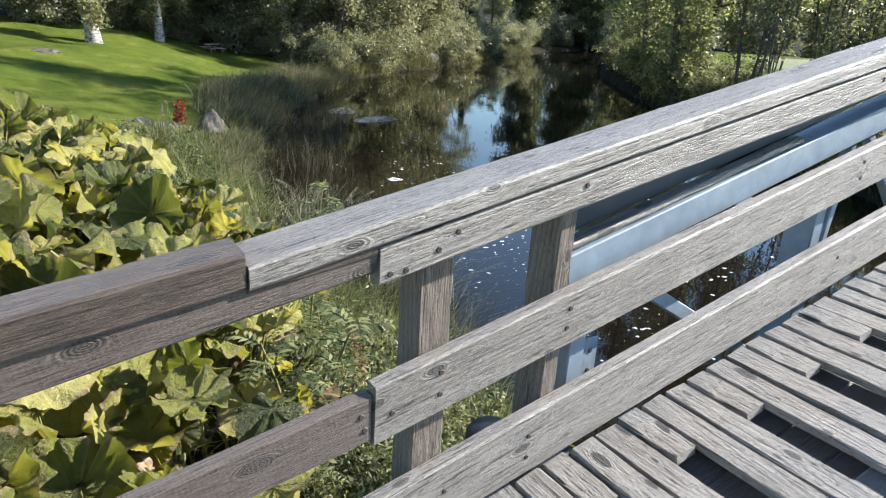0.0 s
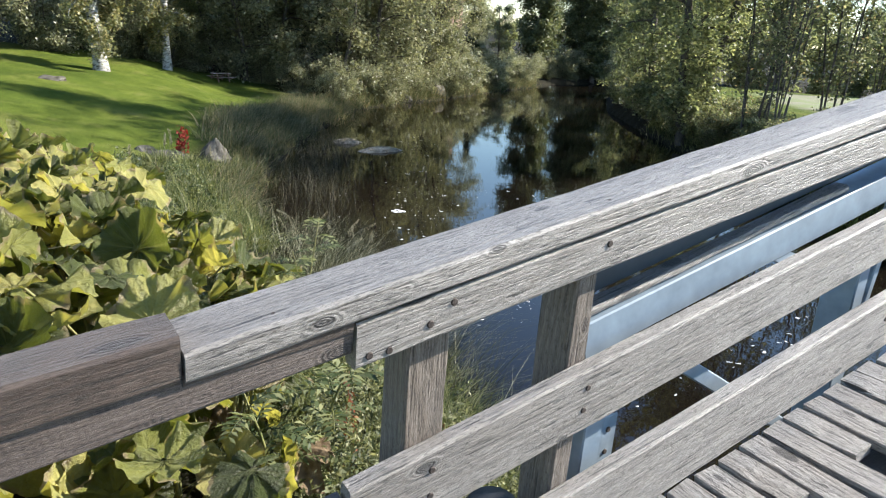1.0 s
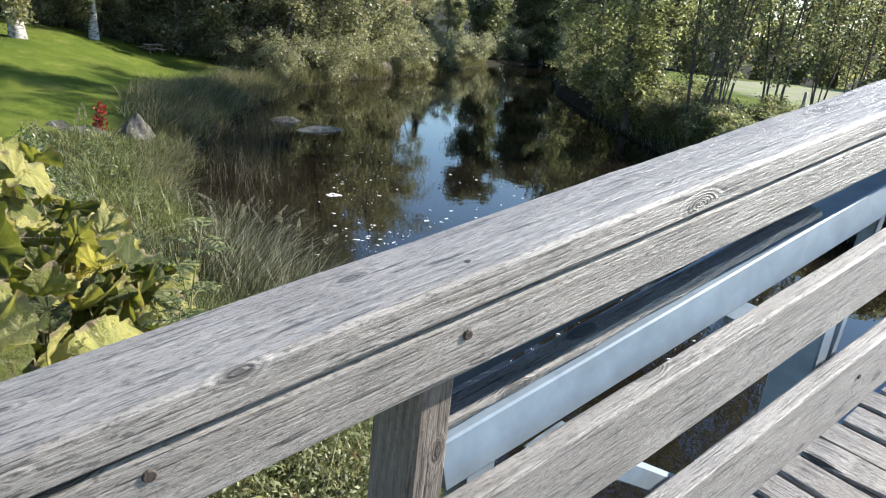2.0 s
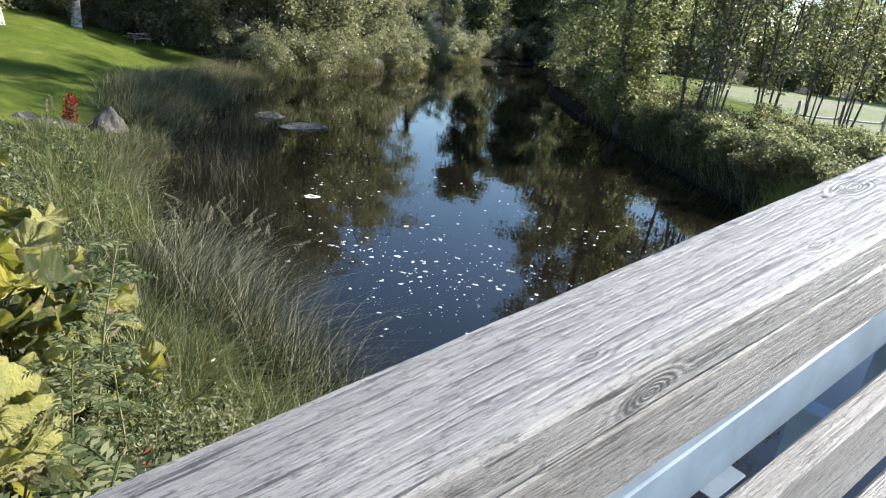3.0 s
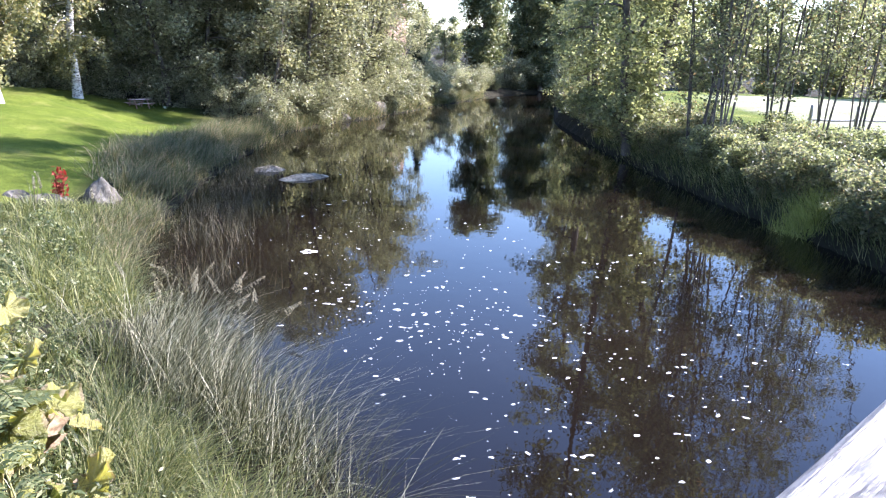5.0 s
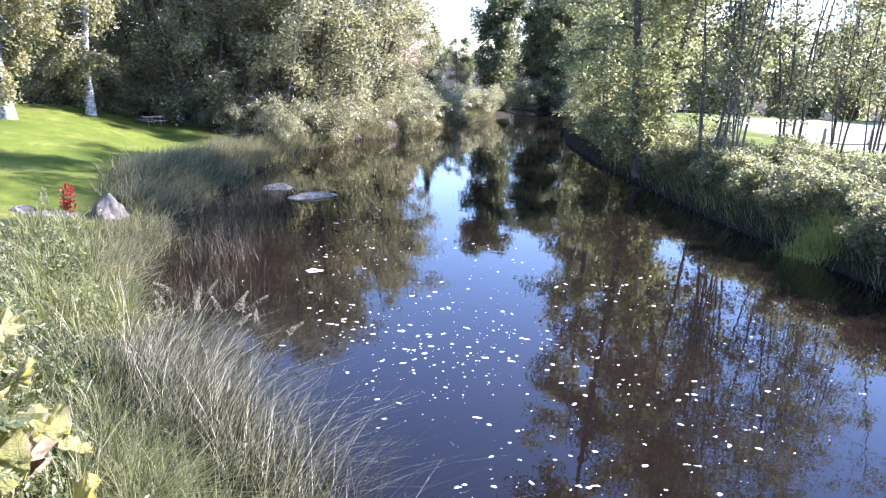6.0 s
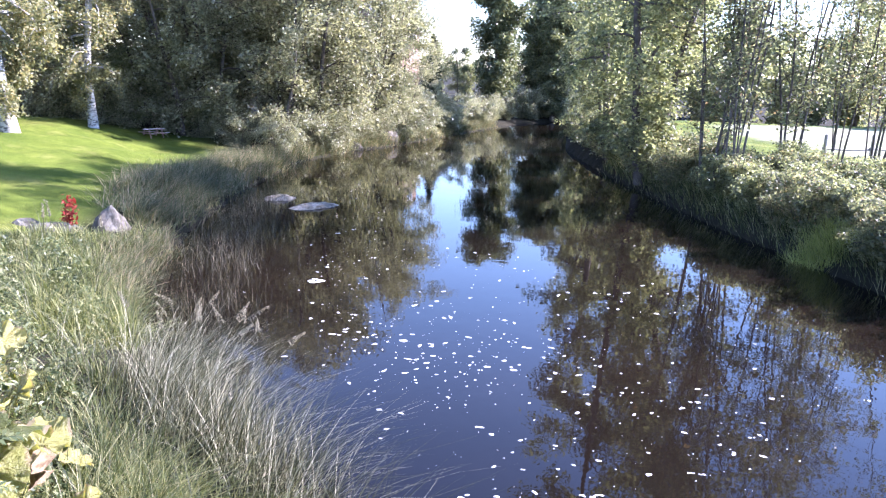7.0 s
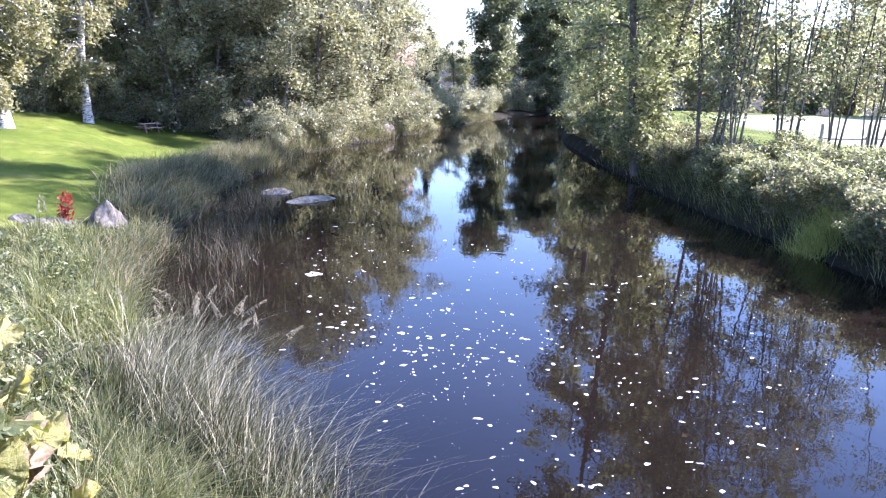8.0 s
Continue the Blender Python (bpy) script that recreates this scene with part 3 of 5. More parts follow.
def limb(r, start, way, length, bend, steps=6, wobble=0.10):
    """A wandering polyline; bend: how far it turns up (+) or droops (-) on its way."""
    p, w, out = np.array(start, float), np.array(way, float), []
    w /= np.linalg.norm(w)
    out.append(p.copy())
    for _ in range(steps):
        w = w + r.normal(0, wobble, 3) + np.array([0, 0, bend / steps])
        w /= np.linalg.norm(w)
        p = p + w * length / steps
        out.append(p.copy())
    return np.array(out)


def tree_meshes(seed, height, radius, spread, start, bark, leaf_mat, leaves, leaf, lean=(0, 0), stems=1, limbs=22, droop=-0.6,
                up=0.6, scatter=0.16, taper=0.75, low=0.0, open_fan=0.28):
    """Trunk with limbs, and a crown of leaves along the twigs. start: share of the height where the crown begins."""
    r = np.random.default_rng(seed)
    wood_bits, pts = [], []
    for s in range(stems):
        a = r.uniform(0, 6.28)
        fan = 0.0 if stems == 1 else open_fan
        way = np.array([lean[0] + fan * math.cos(a), lean[1] + fan * math.sin(a), 1.0])
        h = height * (1 if s == 0 else r.uniform(0.7, 1.0))
        base = np.array([0.22 * (stems > 1) * math.cos(a), 0.22 * (stems > 1) * math.sin(a), -0.15])
        tr = limb(r, base, way, h, 0.12, 12, 0.035)
        rad = radius * (1 if stems == 1 else r.uniform(0.6, 1.0)) * np.linspace(1, 0.12, 13) ** taper
        rad[0] *= 1.35
        wood_bits.append(tube(tr, rad, 8))
        for k in range(limbs):
            f = start + (1 - start) * ((k + r.uniform(0, 1)) / limbs)
            i = f * 12
            i0 = min(int(i), 11)
            p = tr[i0] + (tr[i0 + 1] - tr[i0]) * (i - i0)
            az = r.uniform(0, 6.28)
            prof = math.sin(math.pi * min(1.0, 0.22 + 0.78 * (1 - (f - start) / (1 - start + 1e-6)))) ** 0.6
            ln = spread * (0.35 + 0.65 * prof) * r.uniform(0.65, 1.15)
            lb = limb(r, p, (math.cos(az), math.sin(az), up * r.uniform(0.5, 1.4)), ln, droop, 7, 0.13)
            wood_bits.append(tube(lb, np.linspace(rad[i0] * 0.42, 0.006, 8), 4))
            for _ in range(5):
                q = r.uniform(0.25, 1.0) * 7
                j = min(int(q), 6)
                tp = lb[j] + (lb[j + 1] - lb[j]) * (q - j)
                tw = limb(r, tp, r.normal(0, 1, 3) + [0, 0, -0.1], ln * r.uniform(0.22, 0.42), droop * 1.1, 4, 0.2)
                wood_bits.append(tube(tw, np.linspace(0.009, 0.003, 5), 3))
                pts.append(tw[1:])
            pts.append(lb[3:])
    src = np.concatenate(pts)
    c = src[r.integers(0, len(src), leaves)] + r.normal(0, scatter, (leaves, 3)) * [1, 1, 0.8]
    if low:
        c[:, 2] = np.maximum(c[:, 2], low + r.uniform(0, 0.3, leaves))
    wv, wq = join(wood_bits)
    lv, lq = leaf_cards(r, c, leaf)
    return quick_mesh("trunk", wv, wq, bark, True), quick_mesh("crown", lv, lq, leaf_mat)


def tree(name, x, y, label, category="tree", group="", turn=0.0, z=None, meshes=None, scale=1.0):
    ob = thing(name, (x, y, gz(x, y) if z is None else z), label, category, group)
    ob.rotation_euler[2] = turn
    ob.scale = (scale, scale, scale)
    part("trunk", meshes[0], ob)
    part("crown", meshes[1], ob)
    return ob


def blades(r, roots, length, width, lean=(0, 0), spread=0.5, segs=3, curl=0.6):
    """Bent tapering blades on the given roots (n, 3)."""
    n = len(roots)
    ln = length * r.uniform(0.55, 1.2, n)
    az = r.uniform(0, 2 * np.pi, n)
    out = np.c_[np.cos(az), np.sin(az)] * spread * r.uniform(0.1, 1, n)[:, None] + np.asarray(lean)
    side = np.c_[-np.sin(az), np.cos(az), 0 * az] + r.normal(0, 0.3, (n, 3)) * [1, 1, 0]
    side /= np.linalg.norm(side, axis=1)[:, None]
    rows = []
    for k in range(segs + 1):
        u = k / segs
        c = roots + np.c_[out * (ln * (u * 0.6 + curl * u * u))[:, None], ln * (u - 0.35 * u * u * np.hypot(*out.T))]
        w = width * (1 - 0.9 * u) * (0.7 + 0.6 * r.uniform(size=n)) * 0.5
        rows.append(np.stack([c - side * w[:, None], c + side * w[:, None]], 1))
    v = np.stack(rows, 1).reshape(-1, 3)
    base = np.arange(n)[:, None] * (2 * (segs + 1))
    q = np.concatenate([base + np.array([2 * k, 2 * k + 1, 2 * k + 3, 2 * k + 2]) for k in range(segs)], 1).reshape(-1, 4)
    return v, q


def tufts(r, poly, count, per, length, width, radius=0.09):
    """Grass in tufts: the blades of a tuft arch outwards from its middle; every tuft has its own height and lean."""
    c = scatter_in(r, count, poly)
    tall = r.uniform(0.45, 1.3, count)
    tilt = r.normal(0, 0.35, (count, 2))
    i = np.repeat(np.arange(count), per)
    n = len(i)
    off = r.normal(0, radius, (n, 2))
    xy = c[i] + off * tall[i][:, None]
    out = off / radius * 0.55 + tilt[i] + r.normal(0, 0.25, (n, 2))
    ln = length * tall[i] * r.uniform(0.5, 1.25, n)
    az = np.arctan2(out[:, 1], out[:, 0])
    side = np.c_[-np.sin(az), np.cos(az), r.normal(0, 0.25, n)]
    roots = np.c_[xy, ground_z(xy) - 0.03]
    rows = []
    for k in range(5):
        u = k / 4
        bow = np.minimum(np.hypot(*out.T), 1.6)
        p = roots + np.c_[out * (ln * (0.35 * u + 0.55 * u * u))[:, None], ln * (u - 0.42 * bow * u ** 2.2)]
        w = width * (1 - 0.88 * u) * 0.5 * (0.6 + 0.8 * r.uniform(size=n))
        rows.append(np.stack([p - side * w[:, None], p + side * w[:, None]], 1))
    v = np.stack(rows, 1).reshape(-1, 3)
    base = np.arange(n)[:, None] * 10
    q = np.concatenate([base + np.array([2 * k, 2 * k + 1, 2 * k + 3, 2 * k + 2]) for k in range(4)], 1).reshape(-1, 4)
    return v, q


def on_ground(xy, sink=0.03):
    return np.c_[xy, ground_z(xy) - sink]


def scatter_in(r, n, poly):
    p = np.array(poly)
    lo, hi = p.min(0), p.max(0)
    out = np.empty((0, 2))
    while len(out) < n:
        c = r.uniform(lo, hi, (n, 2))
        out = np.concatenate([out, c[inside(c, poly)]])
    return out[:n]


def clumped(r, n, poly, clumps, radius):
    c = scatter_in(r, clumps, poly)
    return c[r.integers(0, clumps, n)] + r.normal(0, radius, (n, 2))


def stuff(name, mesh, label, category):
    return solo(name, mesh, label=label, category=category, kind="stuff")


def tussock(x, y, count, length, width, mat, label, seed, lean=(0, 0), radius=0.25, spread=0.6, name="grass_tussock", group="grass tussocks"):
    r = np.random.default_rng(seed)
    xy = np.array([x, y]) + r.normal(0, radius, (count, 2))
    z = np.maximum(ground_z(xy), -0.3) - 0.03
    v, q = blades(r, np.c_[xy, z] - [x, y, 0], length, width, lean, spread, 4)
    return solo(name, quick_mesh(name, v, q, mat), (x, y, 0), label, "grass", group)


# ---- bridge deck: bearers and steel ----
deck = thing("bridge_deck", (0, 0, 0), "grey weathered plank bridge deck on timber bearers", "bridge deck", kind="structure")
DECK0 = 2.472
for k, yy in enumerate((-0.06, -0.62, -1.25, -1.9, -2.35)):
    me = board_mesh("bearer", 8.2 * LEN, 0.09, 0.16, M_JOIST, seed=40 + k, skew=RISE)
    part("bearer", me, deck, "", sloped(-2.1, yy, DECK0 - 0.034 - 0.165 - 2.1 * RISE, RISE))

# Dark boards added below the planks so the slots look deep in shade.
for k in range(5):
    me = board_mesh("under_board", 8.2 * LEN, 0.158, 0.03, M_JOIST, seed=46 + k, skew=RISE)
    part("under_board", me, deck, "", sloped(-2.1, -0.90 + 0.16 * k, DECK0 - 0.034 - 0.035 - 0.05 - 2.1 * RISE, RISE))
truss = thing("steel_truss", (0, 0, 0), "pale blue-grey galvanised steel truss behind the railing", "truss")


def bar_between(name, a, b, width, depth, label="", mat=M_STEEL, parent=truss, seed=0):
    """A steel flat or tube from a to b in the truss's plane; width across, depth along y."""
    a, b = Vector(a), Vector(b)
    x = (b - a).normalized()
    y = Vector((0, 1, 0))
    z = x.cross(y).normalized()
    me = board_mesh(name, (b - a).length, depth, width, mat, wear=0.0012, bevel=0.004, seed=seed, seg=4)
    m = Matrix((x, y, z)).transposed().to_4x4()
    m.translation = a - z * width / 2
    return part(name, me, parent, label, m)


bar_between("top_chord", (0.66, 0.085, 3.205), (5.2, 0.085, 4.29), 0.10, 0.09, "square steel tube", seed=50)
bar_between("upper_flat", (0.66, 0.150, 3.335), (5.2, 0.150, 4.39), 0.10, 0.012, "upper steel flat, coloured as if in the rail's shade", M_STEEL_SHADED, seed=51)
bar_between("end_upright", (0.745, 0.09, 2.30), (0.745, 0.09, 3.18), 0.065, 0.055, seed=52)
plate = bar_between("end_plate", (0.805, 0.125, 2.86), (0.87, 0.125, 2.86), 0.16, 0.008, "bolted steel end plate", seed=53)
for dz in (0.045, 0.115):
    part("bolt", BOLT, plate, "", pose(0.035, -0.002, dz))
bar_between("diagonal", (0.98, 0.11, 3.115), (1.85, 0.11, 2.60), 0.05, 0.045, seed=54)
bar_between("diagonal", (2.115, 0.10, 3.545), (2.02, 0.10, 2.75), 0.035, 0.04, seed=55)
bar_between("diagonal", (2.16, 0.10, 3.57), (3.05, 0.10, 2.80), 0.04, 0.04, seed=56)
lug = bar_between("lug_plate", (1.405, 0.06, 3.325), (1.475, 0.06, 3.345), 0.006, 0.07, "small steel lug with a hole", seed=57)
bar_between("lug_plate", (0.86, 0.06, 3.165), (0.95, 0.06, 3.19), 0.008, 0.05, seed=58)
bar_between("upright", (1.995, 0.10, 2.45), (1.995, 0.10, 3.25), 0.065, 0.115, "blue-grey steel upright", seed=61)
bar_between("bottom_chord", (0.60, 0.17, 2.16), (5.2, 0.17, 3.06), 0.11, 0.08, seed=59)

# Timber strip that lies on the top chord
strip = board_mesh("timber_strip", 1.1, 0.05, 0.022, M_RAIL, seed=60, skew=0)
part("timber_strip", strip, truss, "grey timber strip", sloped(0.66, 0.095, 3.262, 0.236))

# Abutment below the bank end
abut = thing("timber_abutment", (0, 0, 0), "dark timber crib abutment under the bridge end", "abutment")
for k in range(5):
    me = board_mesh("beam", 2.9, 0.16, 0.16, M_JOIST, seed=70 + k, wear=0.012, bevel=0.015)
    part("beam", me, abut, "", pose(0.30 + 0.04 * (k % 2), 0.22, 1.28 + 0.17 * k, 0, 0, -90 + (2 if k % 2 else -1)))


def pipe_stub():
    bm = bmesh.new()
    prof = [(0.0, 0.0), (0.11, 0.0), (0.115, 0.04), (0.118, 0.30), (0.112, 0.345), (0.095, 0.365), (0.0, 0.37)]
    rings = []
    for rr, zz in prof:
        rings.append([bm.verts.new((max(rr, 0.001) * math.cos(2 * math.pi * k / 20), max(rr, 0.001) * math.sin(2 * math.pi * k / 20), zz)) for k in range(20)])
    for a, b in zip(rings[:-1], rings[1:]):
        for k in range(20):
            bm.faces.new((a[k], a[(k + 1) % 20], b[(k + 1) % 20], b[k]))
    me = bpy.data.meshes.new("black_pipe")
    bm.to_mesh(me)
    bm.free()
    me.materials.append(M_BLACK)
    me.polygons.foreach_set("use_smooth", [True] * len(me.polygons))
    return me


solo("black_pipe", pipe_stub(), (1.02, 0.78, 1.78), "upright capped black plastic pipe beside the bridge", "pipe")


# ---- trees of the left bank ----
birch_a = tree_meshes(101, 11.0, 0.23, 2.7, 0.13, M_BIRCH, L_BIRCH, 21000, 0.08, lean=(-0.012, 0.0), limbs=34, droop=-1.9, up=0.5)
birch_b = tree_meshes(102, 12.0, 0.18, 2.6, 0.12, M_BIRCH, L_BIRCH, 21000, 0.08, lean=(-0.02, 0.0), limbs=34, droop=-1.9, up=0.5)
tree("birch_tree", 3.0, 27.4, "white-barked birch with drooping green twigs on the lawn", group="birches", meshes=birch_a)
tree("birch_tree", 6.2, 32.0, "grey-white birch at the lawn's shaded edge", group="birches", meshes=birch_b, turn=1.0)
willow_a = tree_meshes(110, 7.5, 0.10, 2.1, 0.06, M_BARK, L_WILLOW, 36000, 0.056, stems=4, limbs=15, droop=-0.6, up=0.7)
willow_b = tree_meshes(111, 6.8, 0.09, 2.0, 0.05, M_BARK, L_WILLOW, 34000, 0.056, stems=5, limbs=12, droop=-0.5, up=0.6)
for k, (x, y, s, w) in enumerate([(14.0, 32.0, 0, 1.5), (16.4, 33.2, 1, 1.7), (18.6, 34.6, 0, 1.6), (20.8, 36.0, 1, 1.55), (23.2, 37.4, 0, 1.25), (25.2, 38.6, 1, 0.82), (12.0, 34.8, 0, 1.6), (28.4, 40.6, 1, 0.5), (10.4, 34.2, 1, 1.5), (13.4, 36.8, 1, 1.75)]):
    tree("willow_tree", x, y, "bushy grey-green willow leaning over the bank", group="bank willows", meshes=(willow_a, willow_b)[s], turn=k * 1.7, scale=w)
ybirch = tree_meshes(120, 11.0, 0.16, 2.4, 0.2, M_BIRCH, L_YELLOW, 20000, 0.12, limbs=28, droop=-1.3, up=0.5)
tree("birch_tree", 25.4, 43.2, "tall birch with yellowing leaves", group="birches", meshes=ybirch, scale=1.1)
tree("birch_tree", 22.0, 41.5, "tall birch with yellowing leaves behind willows", group="birches", meshes=ybirch, turn=2.0, scale=1.15)
dark_a = tree_meshes(130, 11.0, 0.20, 3.2, 0.10, M_BARK, L_DARK, 13000, 0.115, limbs=26, droop=-0.5, up=0.6, scatter=0.3)
dark_b = tree_meshes(131, 9.0, 0.18, 3.0, 0.05, M_BARK, L_ALDER, 12000, 0.11, stems=2, limbs=16, droop=-0.4, up=0.6, scatter=0.28)
FAR_WOOD = [(41.0, 58.5, 1, 0.55), (38.4, 60.5, 1, 0.5), (43.8, 58.0, 0, 0.5), (50.0, 57.5, 1, 0.85), (54.5, 56.5, 0, 0.8), (59.0, 54.0, 1, 0.85), (63.0, 50.0, 0, 0.8)]
WOOD_EDGE = [(-6.5, 34, 0, 1.0), (-2.5, 36.5, 1, 1.0), (1.0, 35.5, 0, 1.0), (3.8, 38.5, 1, 1.1), (7.6, 40.0, 0, 1.15), (10.8, 41.5, 1, 1.1), (9.6, 36.6, 1, 0.62), (14.0, 42.0, 0, 1.0), (3.4, 35.2, 1, 0.6), (-10.5, 30, 0, 1.0), (-14, 26, 1, 1.1), (-17, 22, 0, 1.1), (-4.5, 38, 0, 1.1), (5.6, 42.5, 0, 1.2), (-8.0, 33.0, 1, 1.0), (29.0, 50.0, 1, 0.75), (18, 44, 0, 1.1), (7.4, 36.0, 1, 0.5)]
for k, (x, y, s, w) in enumerate(FAR_WOOD + WOOD_EDGE):
    tree("dark_tree", x, y, "dark green broadleaf tree in the wood's edge", group="wood edge trees", meshes=(dark_a, dark_b)[s], turn=k * 2.1, scale=w)


def spruce_meshes(seed, height, width):
    r = np.random.default_rng(seed)
    bits = [tube([(0, 0, -0.1), (0, 0, height * 0.5), (0, 0, height)], [0.13, 0.08, 0.01], 8)]
    pts = []
    for k in range(120):
        u = (k / 120) ** 0.9
        z = height * (0.06 + 0.93 * u)
        ln = width * (1 - u) ** 0.85 * r.uniform(0.75, 1.1) + 0.05
        az = k * 2.4 + r.uniform(-0.3, 0.3)
        lb = limb(r, (0, 0, z), (math.cos(az), math.sin(az), -0.15), ln, 0.35, 5, 0.05)
        bits.append(tube(lb, np.linspace(0.018, 0.004, 6), 3))
        n = int(12 + 60 * ln)
        f = r.uniform(0.1, 1, n) * 5
        i = np.minimum(f.astype(int), 4)
        p = lb[i] + (lb[i + 1] - lb[i]) * (f - i)[:, None]
        pts.append(p + r.normal(0, 0.07, (n, 3)) * [1, 1, 0.6])
    wv, wq = join(bits)
    lv, lq = leaf_cards(r, np.concatenate(pts), 0.085, 0.2, 2.4)
    return quick_mesh("trunk", wv, wq, M_BARK, True), quick_mesh("crown", lv, lq, L_SPRUCE)


shore_shrub = tree_meshes(112, 2.6, 0.03, 1.3, 0.03, M_BARK, L_WILLOW, 9000, 0.065, stems=7, limbs=7, droop=-0.8, up=0.5, scatter=0.14)
for k, (x, y, w) in enumerate([(13.2, 29.6, 0.7), (14.8, 30.8, 0.9), (16.4, 31.7, 0.9), (18.0, 32.9, 1.0), (19.8, 33.9, 0.9), (21.4, 35.2, 0.7), (23.2, 35.8, 1.0), (25.2, 37.2, 1.0), (27.4, 38.6, 0.9), (29.8, 40.2, 0.8),
                               (11.0, 33.4, 0.8), (6.6, 34.6, 1.0), (1.6, 33.0, 1.1), (4.4, 33.2, 1.0), (-1.5, 32.0, 1.2), (-4.5, 30.5, 1.2), (-7.5, 28.5, 1.2), (12.2, 31.6, 0.7), (8.0, 35.6, 0.9), (9.8, 34.8, 0.8), (5.0, 35.6, 1.1), (-10.0, 26.0, 1.2)]):
    tree("willow_bush", x, y, "dense grey-green bush at the wood's foot", "shrub", "left bank bushes", k * 1.9, meshes=shore_shrub, scale=w)
tree("spruce_tree", 37.2, 52.9, "young dark spruce with a pointed top", meshes=spruce_meshes(140, 6.7, 1.35), z=0.95)
tall_a = tree_meshes(141, 12.6, 0.24, 2.5, 0.10, M_BARK, L_DARK, 36000, 0.16, limbs=60, droop=-0.8, up=0.8, scatter=0.3)
tree("tall_tree", 41.2, 49.4, "tall dense dark broadleaf tree on the far bank", group="far trees", meshes=tall_a, scale=0.98)
tree("tall_tree", 49.5, 50.0, "tall dense dark broadleaf tree on the far bank", group="far trees", meshes=tall_a, turn=2.0, scale=0.94)
for k, (x, y) in enumerate([(43.5, 36.0), (51.0, 53.5), (55.5, 51.5), (60.0, 48.5)]):
    tree("tall_tree", x, y, "tall dark broadleaf tree shading the river bend", group="far trees", meshes=tall_a, turn=1.0 + 2 * k, scale=0.95)
for k, (x, y) in enumerate([(46.0, 50.4), (47.6, 51.0), (49.2, 51.6), (51.0, 51.4), (52.6, 50.8), (55.5, 48.8), (43.4, 39.0), (40.8, 36.4)]):
    tree("willow_bush", x, y, "dense grey-green bush at the river bend", "shrub", "left bank bushes", k * 1.9, meshes=shore_shrub, scale=1.25)
for k, (x, y) in enumerate([(28.4, 40.2), (30.6, 41.6), (33.4, 43.4), (36.2, 45.0), (39.0, 47.0), (42.5, 49.0)]):
    tree("willow_shrub", x, y, "low grey-green shrub on the bank", "shrub", "far bank shrubs", k * 1.3, meshes=shore_shrub, scale=1.1 - 0.04 * k)

# ---- trees of the right bank ----
alder = tree_meshes(150, 12.5, 0.16, 2.15, 0.08, M_BARK, L_ALDER, 30000, 0.078, lean=(-0.03, 0.02), stems=2, limbs=34, droop=-1.0, up=0.45, scatter=0.2)
tree("alder_tree", 23.2, 17.4, "large alder with foliage hanging over the water", group="right bank alders", meshes=alder, scale=1.28)
# Second alder, added behind the first to widen the shade on the lawn.
tree("alder_tree", 26.4, 21.8, "large alder added behind its neighbour to shade the lawn", group="right bank alders", meshes=alder, turn=1.3, scale=1.32)
tree("alder_tree", 28.4, 23.8, "alder at the water's edge", group="right bank alders", meshes=alder, turn=2.4, scale=0.66)
tree("alder_tree", 33.0, 29.6, "alder at the water's edge", group="right bank alders", meshes=alder, turn=4.1, scale=0.66)
thin_a = tree_meshes(160, 12.5, 0.032, 1.7, 0.18, M_BARK, L_SHRUB, 8000, 0.064, stems=7, limbs=15, droop=-0.3, up=0.9, open_fan=0.06)
thin_b = tree_meshes(161, 12.0, 0.038, 1.7, 0.18, M_BARK, L_SHRUB, 8000, 0.064, stems=5, limbs=18, droop=-0.3, up=0.9, open_fan=0.08)
for k, (x, y, s, w) in enumerate([(21.3, 12.4, 0, 1.25), (22.0, 13.9, 1, 1.2), (24.1, 12.3, 1, 1.15), (27.6, 12.4, 0, 1.1), (28.6, 11.6, 1, 1.1)]):
    tree("young_tree", x, y, "thin many-stemmed young tree with sparse leaves", group="young bank trees", meshes=(thin_a, thin_b)[s], turn=k * 1.9, scale=w)
shrub_a = tree_meshes(170, 1.7, 0.018, 0.75, 0.05, M_BARK, L_SHRUB, 3600, 0.062, stems=7, limbs=5, droop=-0.5, up=0.8, scatter=0.10)
shrub_b = tree_meshes(171, 1.5, 0.016, 0.8, 0.05, M_BARK, L_ALDER, 3600, 0.062, stems=7, limbs=5, droop=-0.5, up=0.8, scatter=0.10)
rs = np.random.default_rng(5)
BUSH_LINE = [(16.5, 4.3), (17.1, 6.0), (18.4, 7.6), (19.3, 9.4), (20.6, 11.8), (22.2, 14.4), (25.2, 19.2)]
for k in range(66):
    u = (k % 33) / 33 * (len(BUSH_LINE) - 1)
    i = int(u)
    (x0, y0), (x1, y1) = BUSH_LINE[i], BUSH_LINE[i + 1]
    back = rs.uniform(-0.5, 0.8) if k < 33 else rs.uniform(1.0, 3.2)
    x, y = x0 + (x1 - x0) * (u - i) + 0.87 * back, y0 + (y1 - y0) * (u - i) - 0.5 * back + rs.normal(0, 0.2)
    tree("bank_shrub", x, y, "leafy low shrub on top of the bank", "shrub", "right bank shrubs", k * 2.2, meshes=(shrub_a, shrub_b)[k % 2], scale=rs.uniform(0.5, 0.95))
